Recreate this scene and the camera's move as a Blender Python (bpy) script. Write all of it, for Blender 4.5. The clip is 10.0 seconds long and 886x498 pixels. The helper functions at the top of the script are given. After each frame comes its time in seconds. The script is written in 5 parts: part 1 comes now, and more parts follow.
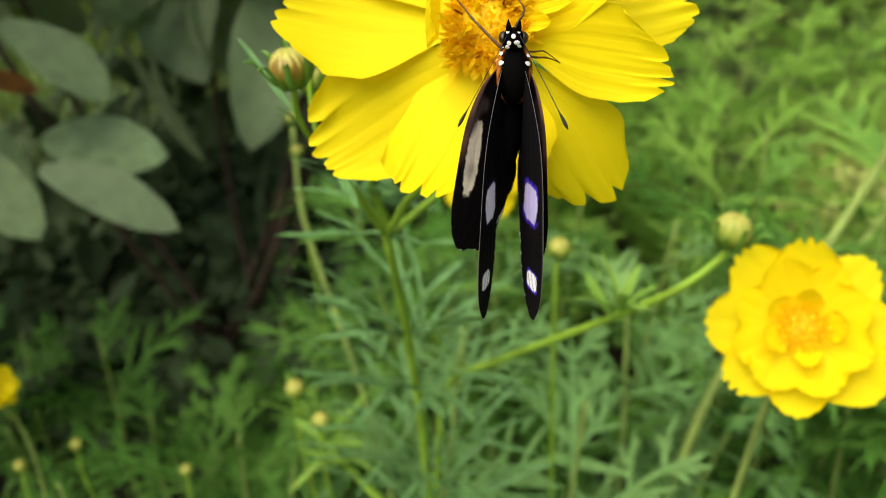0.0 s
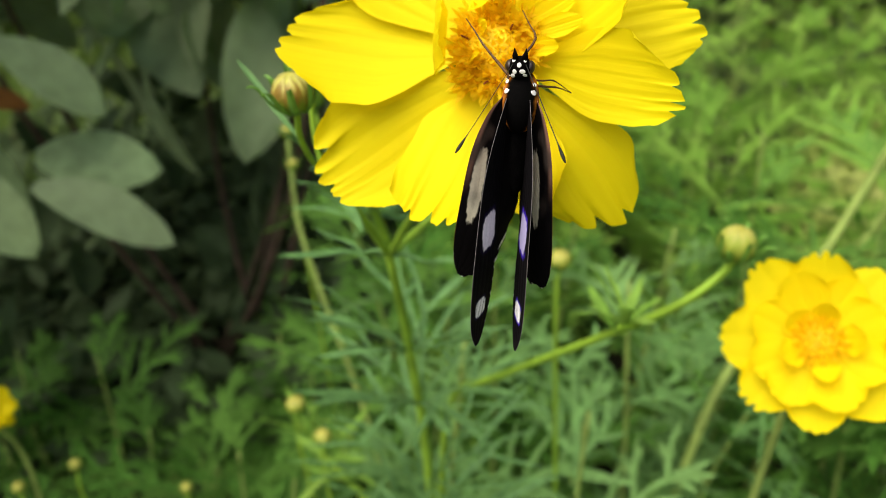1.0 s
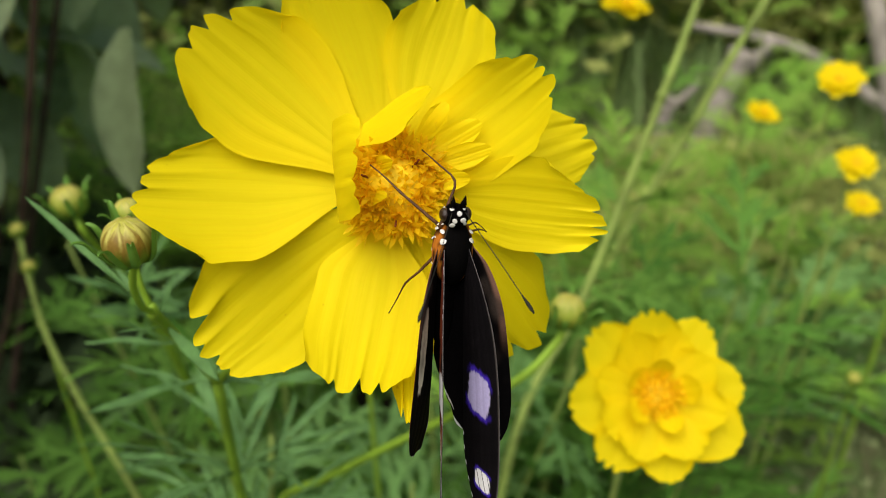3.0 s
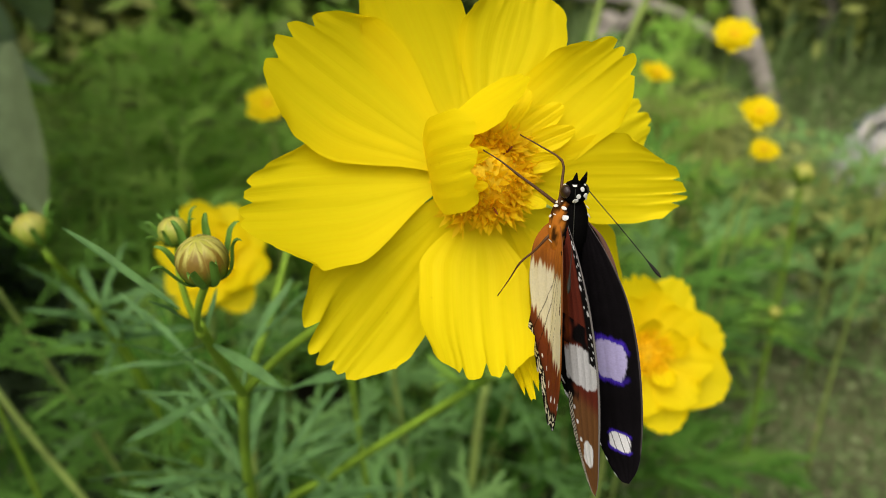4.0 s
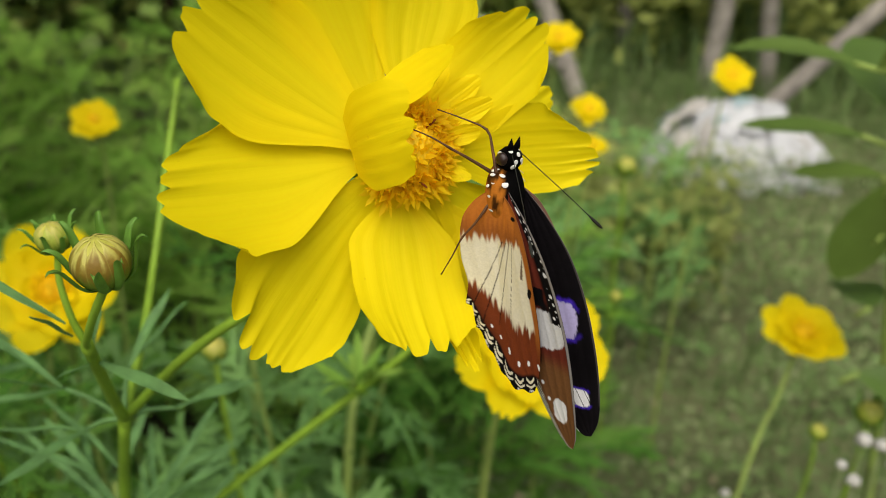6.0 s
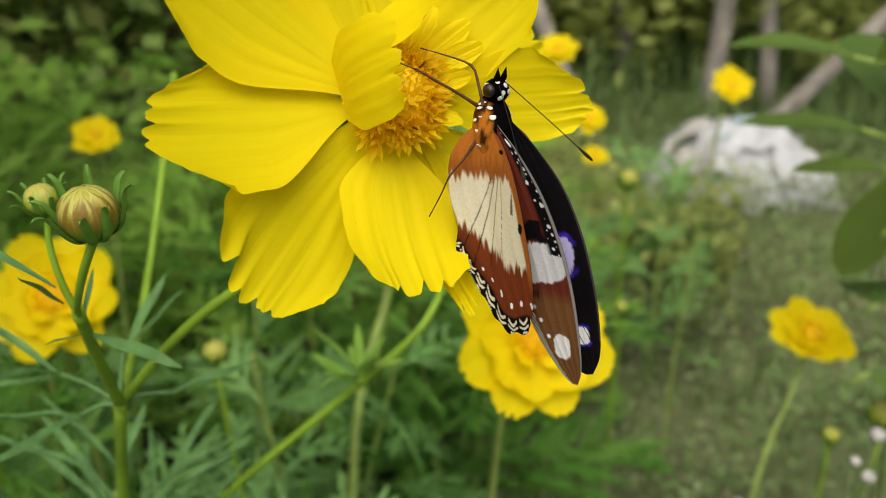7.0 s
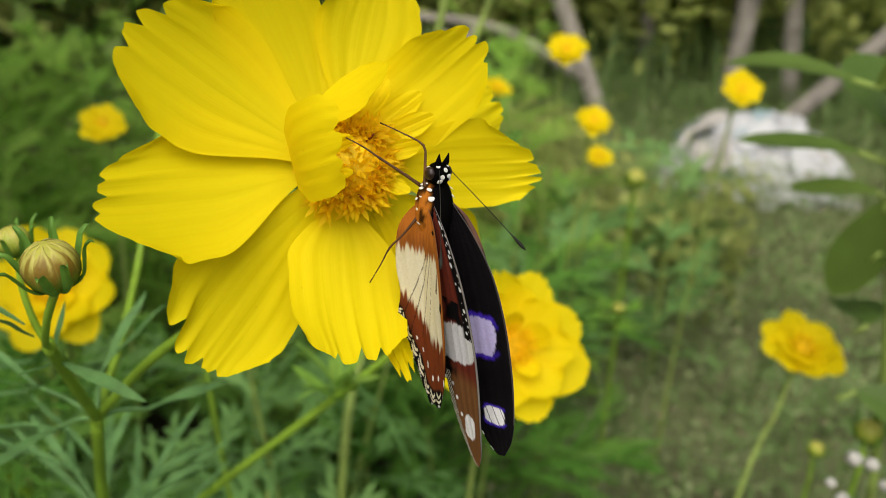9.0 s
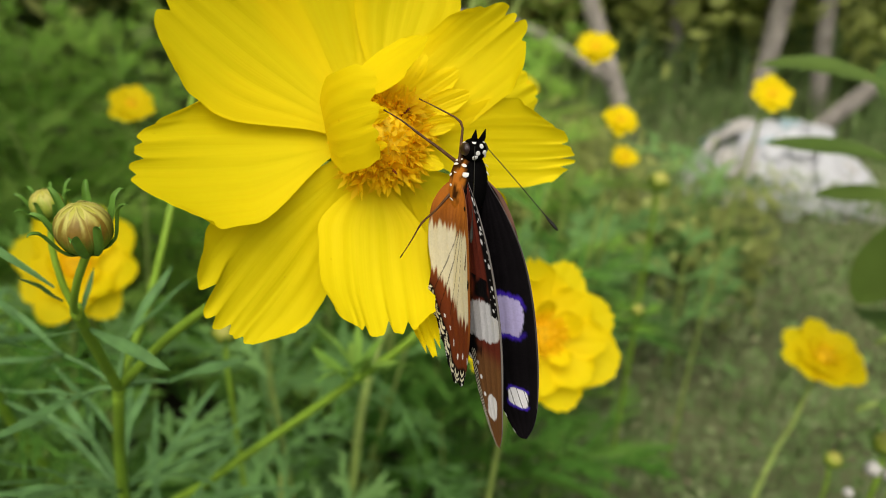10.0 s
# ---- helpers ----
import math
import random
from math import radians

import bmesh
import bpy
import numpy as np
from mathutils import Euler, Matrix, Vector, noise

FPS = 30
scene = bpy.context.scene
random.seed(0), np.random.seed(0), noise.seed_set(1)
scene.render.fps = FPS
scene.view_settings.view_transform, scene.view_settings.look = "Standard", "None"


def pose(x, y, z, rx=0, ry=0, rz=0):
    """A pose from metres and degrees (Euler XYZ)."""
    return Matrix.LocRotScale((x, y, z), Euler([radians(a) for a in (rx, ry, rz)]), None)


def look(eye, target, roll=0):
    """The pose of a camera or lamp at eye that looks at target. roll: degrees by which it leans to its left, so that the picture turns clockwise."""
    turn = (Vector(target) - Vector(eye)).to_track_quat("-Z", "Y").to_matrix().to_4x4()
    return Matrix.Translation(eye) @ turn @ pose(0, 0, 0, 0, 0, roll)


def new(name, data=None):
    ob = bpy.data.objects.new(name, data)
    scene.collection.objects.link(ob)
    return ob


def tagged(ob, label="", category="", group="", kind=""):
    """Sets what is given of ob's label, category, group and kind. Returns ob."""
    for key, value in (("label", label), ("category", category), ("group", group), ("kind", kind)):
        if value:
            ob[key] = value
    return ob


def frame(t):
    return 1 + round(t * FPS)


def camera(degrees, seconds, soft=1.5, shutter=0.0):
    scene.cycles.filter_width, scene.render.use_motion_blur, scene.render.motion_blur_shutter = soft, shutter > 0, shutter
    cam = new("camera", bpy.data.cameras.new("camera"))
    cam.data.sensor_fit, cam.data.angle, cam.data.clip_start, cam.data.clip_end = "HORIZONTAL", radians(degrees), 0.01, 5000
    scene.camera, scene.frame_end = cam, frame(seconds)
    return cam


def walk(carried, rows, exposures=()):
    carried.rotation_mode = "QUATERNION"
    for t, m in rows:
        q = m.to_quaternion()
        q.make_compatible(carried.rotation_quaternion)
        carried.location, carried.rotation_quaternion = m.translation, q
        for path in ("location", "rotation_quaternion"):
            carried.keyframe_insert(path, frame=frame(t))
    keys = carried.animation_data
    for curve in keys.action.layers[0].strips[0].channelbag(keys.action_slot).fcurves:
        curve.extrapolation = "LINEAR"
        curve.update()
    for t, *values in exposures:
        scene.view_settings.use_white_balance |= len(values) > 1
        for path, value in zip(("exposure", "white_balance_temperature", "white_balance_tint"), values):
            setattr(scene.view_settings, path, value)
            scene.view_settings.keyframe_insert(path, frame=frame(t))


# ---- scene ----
cam = camera(58.4, 10.0, soft=0.5)
cam.data.dof.use_dof = True
cam.data.dof.focus_distance = 0.108
cam.data.dof.aperture_fstop = 21.0
# seconds, eye in metres, turn in degrees
ROWS = [
    (0.0, 0.0001, 0.0000, 0.5500, 62.00, 0.00, -0.00),
    (0.5, 0.0009, -0.0008, 0.5506, 62.26, 0.45, -0.00),
    (1.0, -0.0026, 0.0030, 0.5526, 62.34, 0.69, -0.90),
    (1.5, -0.0045, 0.0088, 0.5504, 63.33, -0.12, -3.07),
    (2.0, -0.0151, 0.0162, 0.5543, 64.36, -0.12, -7.50),
    (2.5, -0.0243, 0.0232, 0.5559, 64.10, -1.20, -12.89),
    (2.7, -0.0232, 0.0245, 0.5587, 64.74, -1.35, -16.87),
    (3.8, -0.0527, 0.0367, 0.5650, 63.65, 1.82, -29.91),
    (4.0, -0.0556, 0.0382, 0.5646, 63.67, 1.89, -31.75),
    (4.5, -0.0522, 0.0395, 0.5637, 63.87, 2.77, -34.87),
    (5.0, -0.0574, 0.0455, 0.5623, 64.23, 2.21, -39.62),
    (5.5, -0.0597, 0.0406, 0.5551, 65.28, 1.41, -42.65),
    (5.7, -0.0631, 0.0450, 0.5589, 64.51, 0.20, -44.03),
    (6.8, -0.0700, 0.0484, 0.5516, 66.05, 1.45, -44.99),
    (7.0, -0.0683, 0.0437, 0.5466, 66.62, 1.76, -44.68),
    (7.5, -0.0667, 0.0471, 0.5534, 66.01, 0.17, -44.62),
    (8.0, -0.0536, 0.0433, 0.5572, 65.35, 0.34, -43.65),
    (8.5, -0.0553, 0.0403, 0.5577, 65.19, 0.14, -43.40),
    (9.0, -0.0597, 0.0368, 0.5605, 65.00, 0.16, -42.73),
    (9.5, -0.0676, 0.0384, 0.5582, 65.25, -0.30, -41.93),
    (10.0, -0.0617, 0.0373, 0.5574, 64.86, -1.40, -40.58),
]
walk(cam, [(t, pose(*row)) for t, *row in ROWS], exposures=[(0.0, 0.52), (1.5, 0.46), (2.5, 0.18), (4.0, -0.08), (10.0, -0.08)])

# ---- light: bright, thinly overcast day, the sun high behind the cloud ----
SUN_UP, SUN_ROUND = 58.0, 232.0
world = bpy.data.worlds.new("overcast_sky")
world.use_nodes = True
scene.world = world
wn = world.node_tree
sky = wn.nodes.new("ShaderNodeTexSky")
sky.sky_type = "NISHITA"
sky.sun_disc = False
sky.sun_elevation, sky.sun_rotation = radians(SUN_UP), radians(SUN_ROUND)
sky.dust_density, sky.air_density = 6.0, 1.0
wn.links.new(sky.outputs[0], wn.nodes["Background"].inputs[0])
wn.nodes["Background"].inputs[1].default_value = 0.095
sun = new("sun", bpy.data.lights.new("sun", "SUN"))
sun.data.energy, sun.data.angle, sun.data.color = 3.1, radians(70), (1.0, 0.955, 0.85)
a = radians(SUN_ROUND)
up = radians(SUN_UP)
sun.matrix_world = look((math.sin(a) * math.cos(up) * 5, math.cos(a) * math.cos(up) * 5, math.sin(up) * 5), (0, 0, 0))

# ---- materials ----


def material(name, colour, rough=0.6, spread=0.25, scale=40.0, through_light=0.0, bump=0.2, bump_scale=200.0, specular=0.3, random_tint=0.0, tint=(0.5, 0.5, 0.2)):
    """A procedural surface: base colour varied by two noises, bump, and, for leaves, light passing through."""
    m = bpy.data.materials.new(name)
    m.use_nodes = True
    n, l = m.node_tree.nodes, m.node_tree.links
    b = n["Principled BSDF"]
    b.inputs["Roughness"].default_value = rough
    b.inputs["Specular IOR Level"].default_value = specular
    at = n.new("ShaderNodeTexCoord")
    big, fine = n.new("ShaderNodeTexNoise"), n.new("ShaderNodeTexNoise")
    big.inputs["Scale"].default_value, fine.inputs["Scale"].default_value = scale, bump_scale
    big.inputs["Detail"].default_value = fine.inputs["Detail"].default_value = 4.0
    l.new(at.outputs["Object"], big.inputs["Vector"])
    l.new(at.outputs["Object"], fine.inputs["Vector"])
    ramp = n.new("ShaderNodeMapRange")
    ramp.inputs["From Min"].default_value, ramp.inputs["From Max"].default_value = 0.3, 0.7
    ramp.inputs["To Min"].default_value, ramp.inputs["To Max"].default_value = 1.0 - spread, 1.0 + spread
    l.new(big.outputs[0], ramp.inputs["Value"])
    mul = n.new("ShaderNodeVectorMath")
    mul.operation = "SCALE"
    mul.inputs[0].default_value = colour
    l.new(ramp.outputs[0], mul.inputs["Scale"])
    col = mul.outputs[0]
    if random_tint:
        info, mix = n.new("ShaderNodeObjectInfo"), n.new("ShaderNodeMix")
        mix.data_type = "RGBA"
        mix.inputs["B"].default_value = (*tint, 1)
        sc = n.new("ShaderNodeMath")
        sc.operation = "MULTIPLY"
        sc.inputs[1].default_value = random_tint
        l.new(info.outputs["Random"], sc.inputs[0])
        l.new(sc.outputs[0], mix.inputs["Factor"])
        l.new(col, mix.inputs["A"])
        col = mix.outputs["Result"]
    l.new(col, b.inputs["Base Color"])
    bp = n.new("ShaderNodeBump")
    bp.inputs["Strength"].default_value, bp.inputs["Distance"].default_value = bump, 0.0004
    l.new(fine.outputs[0], bp.inputs["Height"])
    l.new(bp.outputs[0], b.inputs["Normal"])
    if through_light:
        tr, add = n.new("ShaderNodeBsdfTranslucent"), n.new("ShaderNodeMixShader")
        l.new(col, tr.inputs["Color"])
        add.inputs[0].default_value = through_light
        l.new(b.outputs[0], add.inputs[1])
        l.new(tr.outputs[0], add.inputs[2])
        l.new(add.outputs[0], n["Material Output"].inputs["Surface"])
    return m


def petal_material(name, colour, deep):
    """Yellow petal: fine veins along its length (UV: across, along), a deeper base, light through it."""
    m = bpy.data.materials.new(name)
    m.use_nodes = True
    n, l = m.node_tree.nodes, m.node_tree.links
    b = n["Principled BSDF"]
    b.inputs["Roughness"].default_value = 0.62
    b.inputs["Specular IOR Level"].default_value = 0.12
    uv = n.new("ShaderNodeUVMap")
    uv.uv_map = "along"
    sep = n.new("ShaderNodeSeparateXYZ")
    l.new(uv.outputs[0], sep.inputs[0])
    stretch = n.new("ShaderNodeVectorMath")
    stretch.operation = "MULTIPLY"
    stretch.inputs[1].default_value = (14.0, 0.9, 1.0)
    l.new(uv.outputs[0], stretch.inputs[0])
    veins = n.new("ShaderNodeTexNoise")
    veins.inputs["Scale"].default_value, veins.inputs["Detail"].default_value = 1.6, 3.0
    l.new(stretch.outputs[0], veins.inputs["Vector"])
    vr = n.new("ShaderNodeMapRange")
    vr.inputs["From Min"].default_value, vr.inputs["From Max"].default_value = 0.35, 0.65
    vr.inputs["To Min"].default_value, vr.inputs["To Max"].default_value = 0.0, 0.30
    l.new(veins.outputs[0], vr.inputs["Value"])
    mix = n.new("ShaderNodeMix")
    mix.data_type = "RGBA"
    mix.inputs["A"].default_value, mix.inputs["B"].default_value = (*colour, 1), (*deep, 1)
    l.new(vr.outputs[0], mix.inputs["Factor"])
    speck = n.new("ShaderNodeTexNoise")
    speck.inputs["Scale"].default_value, speck.inputs["Detail"].default_value = 420.0, 6.0
    at = n.new("ShaderNodeTexCoord")
    l.new(at.outputs["Object"], speck.inputs["Vector"])
    sr = n.new("ShaderNodeMapRange")
    sr.inputs["From Min"].default_value, sr.inputs["From Max"].default_value = 0.70, 0.78
    sr.inputs["To Min"].default_value, sr.inputs["To Max"].default_value = 0.0, 0.5
    l.new(speck.outputs[0], sr.inputs["Value"])
    mix2 = n.new("ShaderNodeMix")
    mix2.data_type = "RGBA"
    mix2.inputs["B"].default_value = (0.55, 0.30, 0.01, 1)
    l.new(sr.outputs[0], mix2.inputs["Factor"])
    l.new(mix.outputs["Result"], mix2.inputs["A"])
    col = mix2.outputs["Result"]
    l.new(col, b.inputs["Base Color"])
    bp = n.new("ShaderNodeBump")
    bp.inputs["Strength"].default_value, bp.inputs["Distance"].default_value = 0.10, 0.0005
    l.new(veins.outputs[0], bp.inputs["Height"])
    l.new(bp.outputs[0], b.inputs["Normal"])
    tr, add = n.new("ShaderNodeBsdfTranslucent"), n.new("ShaderNodeMixShader")
    l.new(col, tr.inputs["Color"])
    l.new(bp.outputs[0], tr.inputs["Normal"])
    add.inputs[0].default_value = 0.38
    l.new(b.outputs[0], add.inputs[1])
    l.new(tr.outputs[0], add.inputs[2])
    l.new(add.outputs[0], n["Material Output"].inputs["Surface"])
    return m


def scale_material(name, rough, specular):
    """Butterfly scales: the wing's own pattern colours, powdery, with faint fur along the wing."""
    m = bpy.data.materials.new(name)
    m.use_nodes = True
    n, l = m.node_tree.nodes, m.node_tree.links
    b = n["Principled BSDF"]
    b.inputs["Roughness"].default_value = rough
    b.inputs["Specular IOR Level"].default_value = specular
    at = n.new("ShaderNodeVertexColor")
    at.layer_name = "pattern"
    co, fine = n.new("ShaderNodeTexCoord"), n.new("ShaderNodeTexNoise")
    fine.inputs["Scale"].default_value, fine.inputs["Detail"].default_value = 2600.0, 3.0
    l.new(co.outputs["Object"], fine.inputs["Vector"])
    r = n.new("ShaderNodeMapRange")
    r.inputs["To Min"].default_value, r.inputs["To Max"].default_value = 0.86, 1.14
    l.new(fine.outputs[0], r.inputs["Value"])
    mul = n.new("ShaderNodeVectorMath")
    mul.operation = "SCALE"
    l.new(at.outputs[0], mul.inputs[0])
    l.new(r.outputs[0], mul.inputs["Scale"])
    l.new(mul.outputs[0], b.inputs["Base Color"])
    bp = n.new("ShaderNodeBump")
    bp.inputs["Strength"].default_value, bp.inputs["Distance"].default_value = 0.3, 0.0002
    l.new(fine.outputs[0], bp.inputs["Height"])
    l.new(bp.outputs[0], b.inputs["Normal"])
    return m


PETAL = petal_material("yellow_petal", (0.91, 0.755, 0.004), (0.89, 0.68, 0.004))
PETAL_FAR = petal_material("deep_yellow_petal", (0.91, 0.75, 0.004), (0.89, 0.67, 0.003))
FLORET = material("golden_floret", (0.95, 0.71, 0.012), 0.6, 0.14, 300, 0.55, 0.3, 1500, 0.15)
DISC_CORE = material("amber_disc", (0.94, 0.66, 0.012), 0.7, 0.3, 400, 0, 0.6, 1200)
RUST = material("rust_anther", (0.22, 0.045, 0.008), 0.6, 0.3, 500)
STEM = material("fresh_green_stem", (0.27, 0.45, 0.04), 0.5, 0.25, 90, 0.15, 0.2, 900, 0.3)
STEM_FAR = material("dull_green_stem", (0.28, 0.38, 0.09), 0.6, 0.3, 60, 0.1, 0.2, 500, 0.2)
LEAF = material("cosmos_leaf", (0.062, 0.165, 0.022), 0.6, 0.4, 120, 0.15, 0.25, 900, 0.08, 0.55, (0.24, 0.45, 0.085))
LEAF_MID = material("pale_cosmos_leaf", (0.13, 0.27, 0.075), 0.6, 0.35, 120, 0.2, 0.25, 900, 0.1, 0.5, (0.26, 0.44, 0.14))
# Fresh shoots, and far plants whose open-sky light is put into the colour.
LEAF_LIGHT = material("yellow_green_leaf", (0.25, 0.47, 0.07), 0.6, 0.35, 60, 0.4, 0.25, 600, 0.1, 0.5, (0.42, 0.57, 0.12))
LEAF_NEAR = material("blue_green_leaf", (0.13, 0.27, 0.085), 0.55, 0.25, 150, 0.2, 0.25, 900, 0.25)
SHRUB_LEAF = material("grey_green_leaf", (0.28, 0.40, 0.175), 0.6, 0.35, 60, 0.10, 0.5, 320, 0.25, 0.6, (0.42, 0.49, 0.28))
# Leaf colour with the deep shade under the shrub put into it.
SHADE_LEAF = material("shade_dark_leaf", (0.055, 0.090, 0.036), 0.6, 0.4, 40, 0.08, 0.4, 300, 0.12, 0.5, (0.10, 0.13, 0.05))
BARK = material("grey_bark", (0.31, 0.28, 0.25), 0.85, 0.35, 25, 0, 0.8, 120)
TWIG = material("brown_twig", (0.085, 0.055, 0.035), 0.85, 0.4, 60, 0, 0.6, 300)
BRACT = scale_material("bud_bract", 0.5, 0.3)
BUD_TOP = material("bud_pale_yellow", (0.55, 0.54, 0.09), 0.5, 0.2, 300, 0.2, 0.3, 900, 0.3)
SEPAL = material("sepal_green", (0.13, 0.28, 0.04), 0.5, 0.3, 200, 0.2, 0.3, 900, 0.3)
# Near-black bed earth: dark soil with the plants' shade put into its colour.
GROUND = material("shade_dark_bed_earth", (0.024, 0.020, 0.013), 0.95, 0.5, 5, 0, 1.0, 60, 0.04)


def two_earths(m, other):
    """Lets the painted layer "pattern" choose between the bed's shade-darkened earth and paler dry ground."""
    n, l = m.node_tree.nodes, m.node_tree.links
    scale = next(q for q in n if q.type == "VECT_MATH")
    mix, where = n.new("ShaderNodeMix"), n.new("ShaderNodeVertexColor")
    mix.data_type = "RGBA"
    where.layer_name = "pattern"
    mix.inputs["A"].default_value = (*scale.inputs[0].default_value, 1)
    mix.inputs["B"].default_value = (*other, 1)
    l.new(where.outputs[0], mix.inputs["Factor"])
    l.new(mix.outputs["Result"], scale.inputs[0])


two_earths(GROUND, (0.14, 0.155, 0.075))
GRASS = material("grass_blade", (0.17, 0.26, 0.085), 0.6, 0.3, 8, 0.3, 0.1, 100, 0.25)
GRASS_DRY = material("dry_grass_blade", (0.27, 0.33, 0.15), 0.7, 0.3, 8, 0.25, 0.1, 100, 0.2)
SEED_HEAD = material("pale_seed_head", (0.55, 0.54, 0.50), 0.9, 0.25, 300, 0.2, 0.6, 900, 0.1)
WEED_BROWN = material("brown_seed_head", (0.25, 0.21, 0.13), 0.8, 0.35, 8, 0.2, 0.1, 100, 0.1)
FAR_LEAF = material("far_leaf", (0.18, 0.28, 0.055), 0.6, 0.45, 3, 0.3, 0.2, 60, 0.3)
FAR_LEAF_LIGHT = material("far_light_leaf", (0.46, 0.52, 0.15), 0.6, 0.4, 3, 0.45, 0.2, 60, 0.3)
BROAD_LEAF = material("broad_green_leaf", (0.09, 0.165, 0.03), 0.5, 0.25, 25, 0.3, 0.3, 200, 0.35, 0.4, (0.2, 0.27, 0.04))
DEAD_LEAF = material("withered_leaf", (0.32, 0.13, 0.03), 0.7, 0.3, 60, 0.2, 0.4, 200)
PLASTIC = material("white_plastic_sheet", (0.62, 0.63, 0.66), 0.35, 0.25, 14, 0.25, 0.7, 40, 0.5)
PLASTIC_BLUE = material("pale_blue_plastic", (0.38, 0.52, 0.56), 0.35, 0.25, 14, 0.25, 0.7, 40, 0.5)
STONE = material("pale_rubble", (0.42, 0.40, 0.38), 0.9, 0.35, 12, 0, 0.8, 70)
WING_TOP = scale_material("wing_upper_scales", 0.85, 0.04)
WING_UNDER = scale_material("wing_under_scales", 0.8, 0.08)
FUR_BLACK = material("black_fur", (0.0022, 0.002, 0.002), 0.9, 0.4, 900, 0, 0.3, 2500, 0.02)
FUR_SIDE = scale_material("black_and_orange_fur", 0.85, 0.04)
ANTENNA_MAT = material("dark_antenna", (0.018, 0.018, 0.014), 0.6, 0.3, 700, 0, 0.2, 3000, 0.2)
FUR_ORANGE = material("orange_brown_fur", (0.42, 0.13, 0.018), 0.75, 0.35, 900, 0, 0.8, 2500, 0.15)
SPOT = material("white_scale_spot", (0.75, 0.73, 0.70), 0.7, 0.1, 900, 0, 0.3, 2500, 0.2)
EYE_MAT = material("brown_compound_eye", (0.022, 0.010, 0.007), 0.35, 0.3, 700, 0, 0.2, 5000, 0.5)
LEG_MAT = material("brown_leg", (0.085, 0.035, 0.012), 0.5, 0.4, 700, 0, 0.4, 3000, 0.35)

# ---- mesh helpers ----
MM = 0.001


def mesh(name, verts, faces, mats, index=None, uv=None, colours=None, smooth=True):
    me = bpy.data.meshes.new(name)
    me.from_pydata([tuple(v) for v in verts], [], faces)
    for m in mats if isinstance(mats, (list, tuple)) else [mats]:
        me.materials.append(m)
    if index is not None:
        me.polygons.foreach_set("material_index", index)
    if uv is not None:
        layer = me.uv_layers.new(name="along")
        loops = np.zeros(len(me.loops), dtype=np.int32)
        me.loops.foreach_get("vertex_index", loops)
        layer.data.foreach_set("uv", np.asarray(uv, dtype=np.float32)[loops].ravel())
    if colours is not None:
        c = me.color_attributes.new("pattern", "FLOAT_COLOR", "POINT")
        c.data.foreach_set("color", np.c_[np.asarray(colours, dtype=np.float32), np.ones(len(verts), dtype=np.float32)].ravel())
    if smooth:
        me.polygons.foreach_set("use_smooth", [True] * len(me.polygons))
    me.update()
    return me


def thing(name, m, label, category, group="", kind=""):
    ob = new(name)
    ob.empty_display_size = 0.01
    ob.matrix_basis = m
    return tagged(ob, label, category, group, kind)


def part(name, data, parent, m=None, label=""):
    ob = new(name, data)
    ob.parent = parent
    if m is not None:
        ob.matrix_basis = m
    if label:
        ob["label"] = label
    return ob


def join(*pieces):
    """Joins (verts, faces) pieces into one."""
    verts, faces = [], []
    for v, f in pieces:
        k = len(verts)
        verts += list(v)
        faces += [tuple(i + k for i in face) for face in f]
    return verts, faces


def tube(points, radii, sides=8, closed=True):
    """A round tube through points."""
    pts = [Vector(p) for p in points]
    verts, faces = [], []
    side = Vector((0.3, 0.5, 0.8))
    for i, p in enumerate(pts):
        d = (pts[min(i + 1, len(pts) - 1)] - pts[max(i - 1, 0)]).normalized()
        side = (side - d * side.dot(d))
        side = side.normalized() if side.length > 1e-6 else d.orthogonal().normalized()
        other = d.cross(side)
        for k in range(sides):
            ang = 2 * math.pi * k / sides
            verts.append(p + (side * math.cos(ang) + other * math.sin(ang)) * radii[i])
    for i in range(len(pts) - 1):
        for k in range(sides):
            a0, a1 = i * sides + k, i * sides + (k + 1) % sides
            faces.append((a0, a1, a1 + sides, a0 + sides))
    if closed:
        faces.append(tuple(range(sides))[::-1])
        faces.append(tuple(len(verts) - sides + k for k in range(sides)))
    return verts, faces


def bend(points, steps=10):
    """A smooth line through points (Catmull-Rom)."""
    p = [Vector(q) for q in points]
    p = [p[0] * 2 - p[1]] + p + [p[-1] * 2 - p[-2]]
    out = []
    for i in range(1, len(p) - 2):
        for k in range(steps):
            t = k / steps
            out.append(0.5 * ((2 * p[i]) + (p[i + 1] - p[i - 1]) * t + (2 * p[i - 1] - 5 * p[i] + 4 * p[i + 1] - p[i + 2]) * t * t + (3 * p[i] - p[i - 1] - 3 * p[i + 1] + p[i + 2]) * t ** 3))
    out.append(p[-2])
    return out


def stalk(points, r0, r1, steps=8, sides=8):
    line = bend(points, steps)
    return tube(line, [r0 + (r1 - r0) * i / (len(line) - 1) for i in range(len(line))], sides)


def ball(centre, radii, turn=None, rings=8, sides=12):
    verts, faces = [], []
    turn = turn or Matrix.Identity(3)
    for i in range(rings + 1):
        th = math.pi * i / rings
        for k in range(sides):
            ph = 2 * math.pi * k / sides
            v = Vector((radii[0] * math.sin(th) * math.cos(ph), radii[1] * math.sin(th) * math.sin(ph), radii[2] * math.cos(th)))
            verts.append(Vector(centre) + turn @ v)
    for i in range(rings):
        for k in range(sides):
            a0, a1 = i * sides + k, i * sides + (k + 1) % sides
            faces.append((a0, a0 + sides, a1 + sides, a1))
    return verts, faces


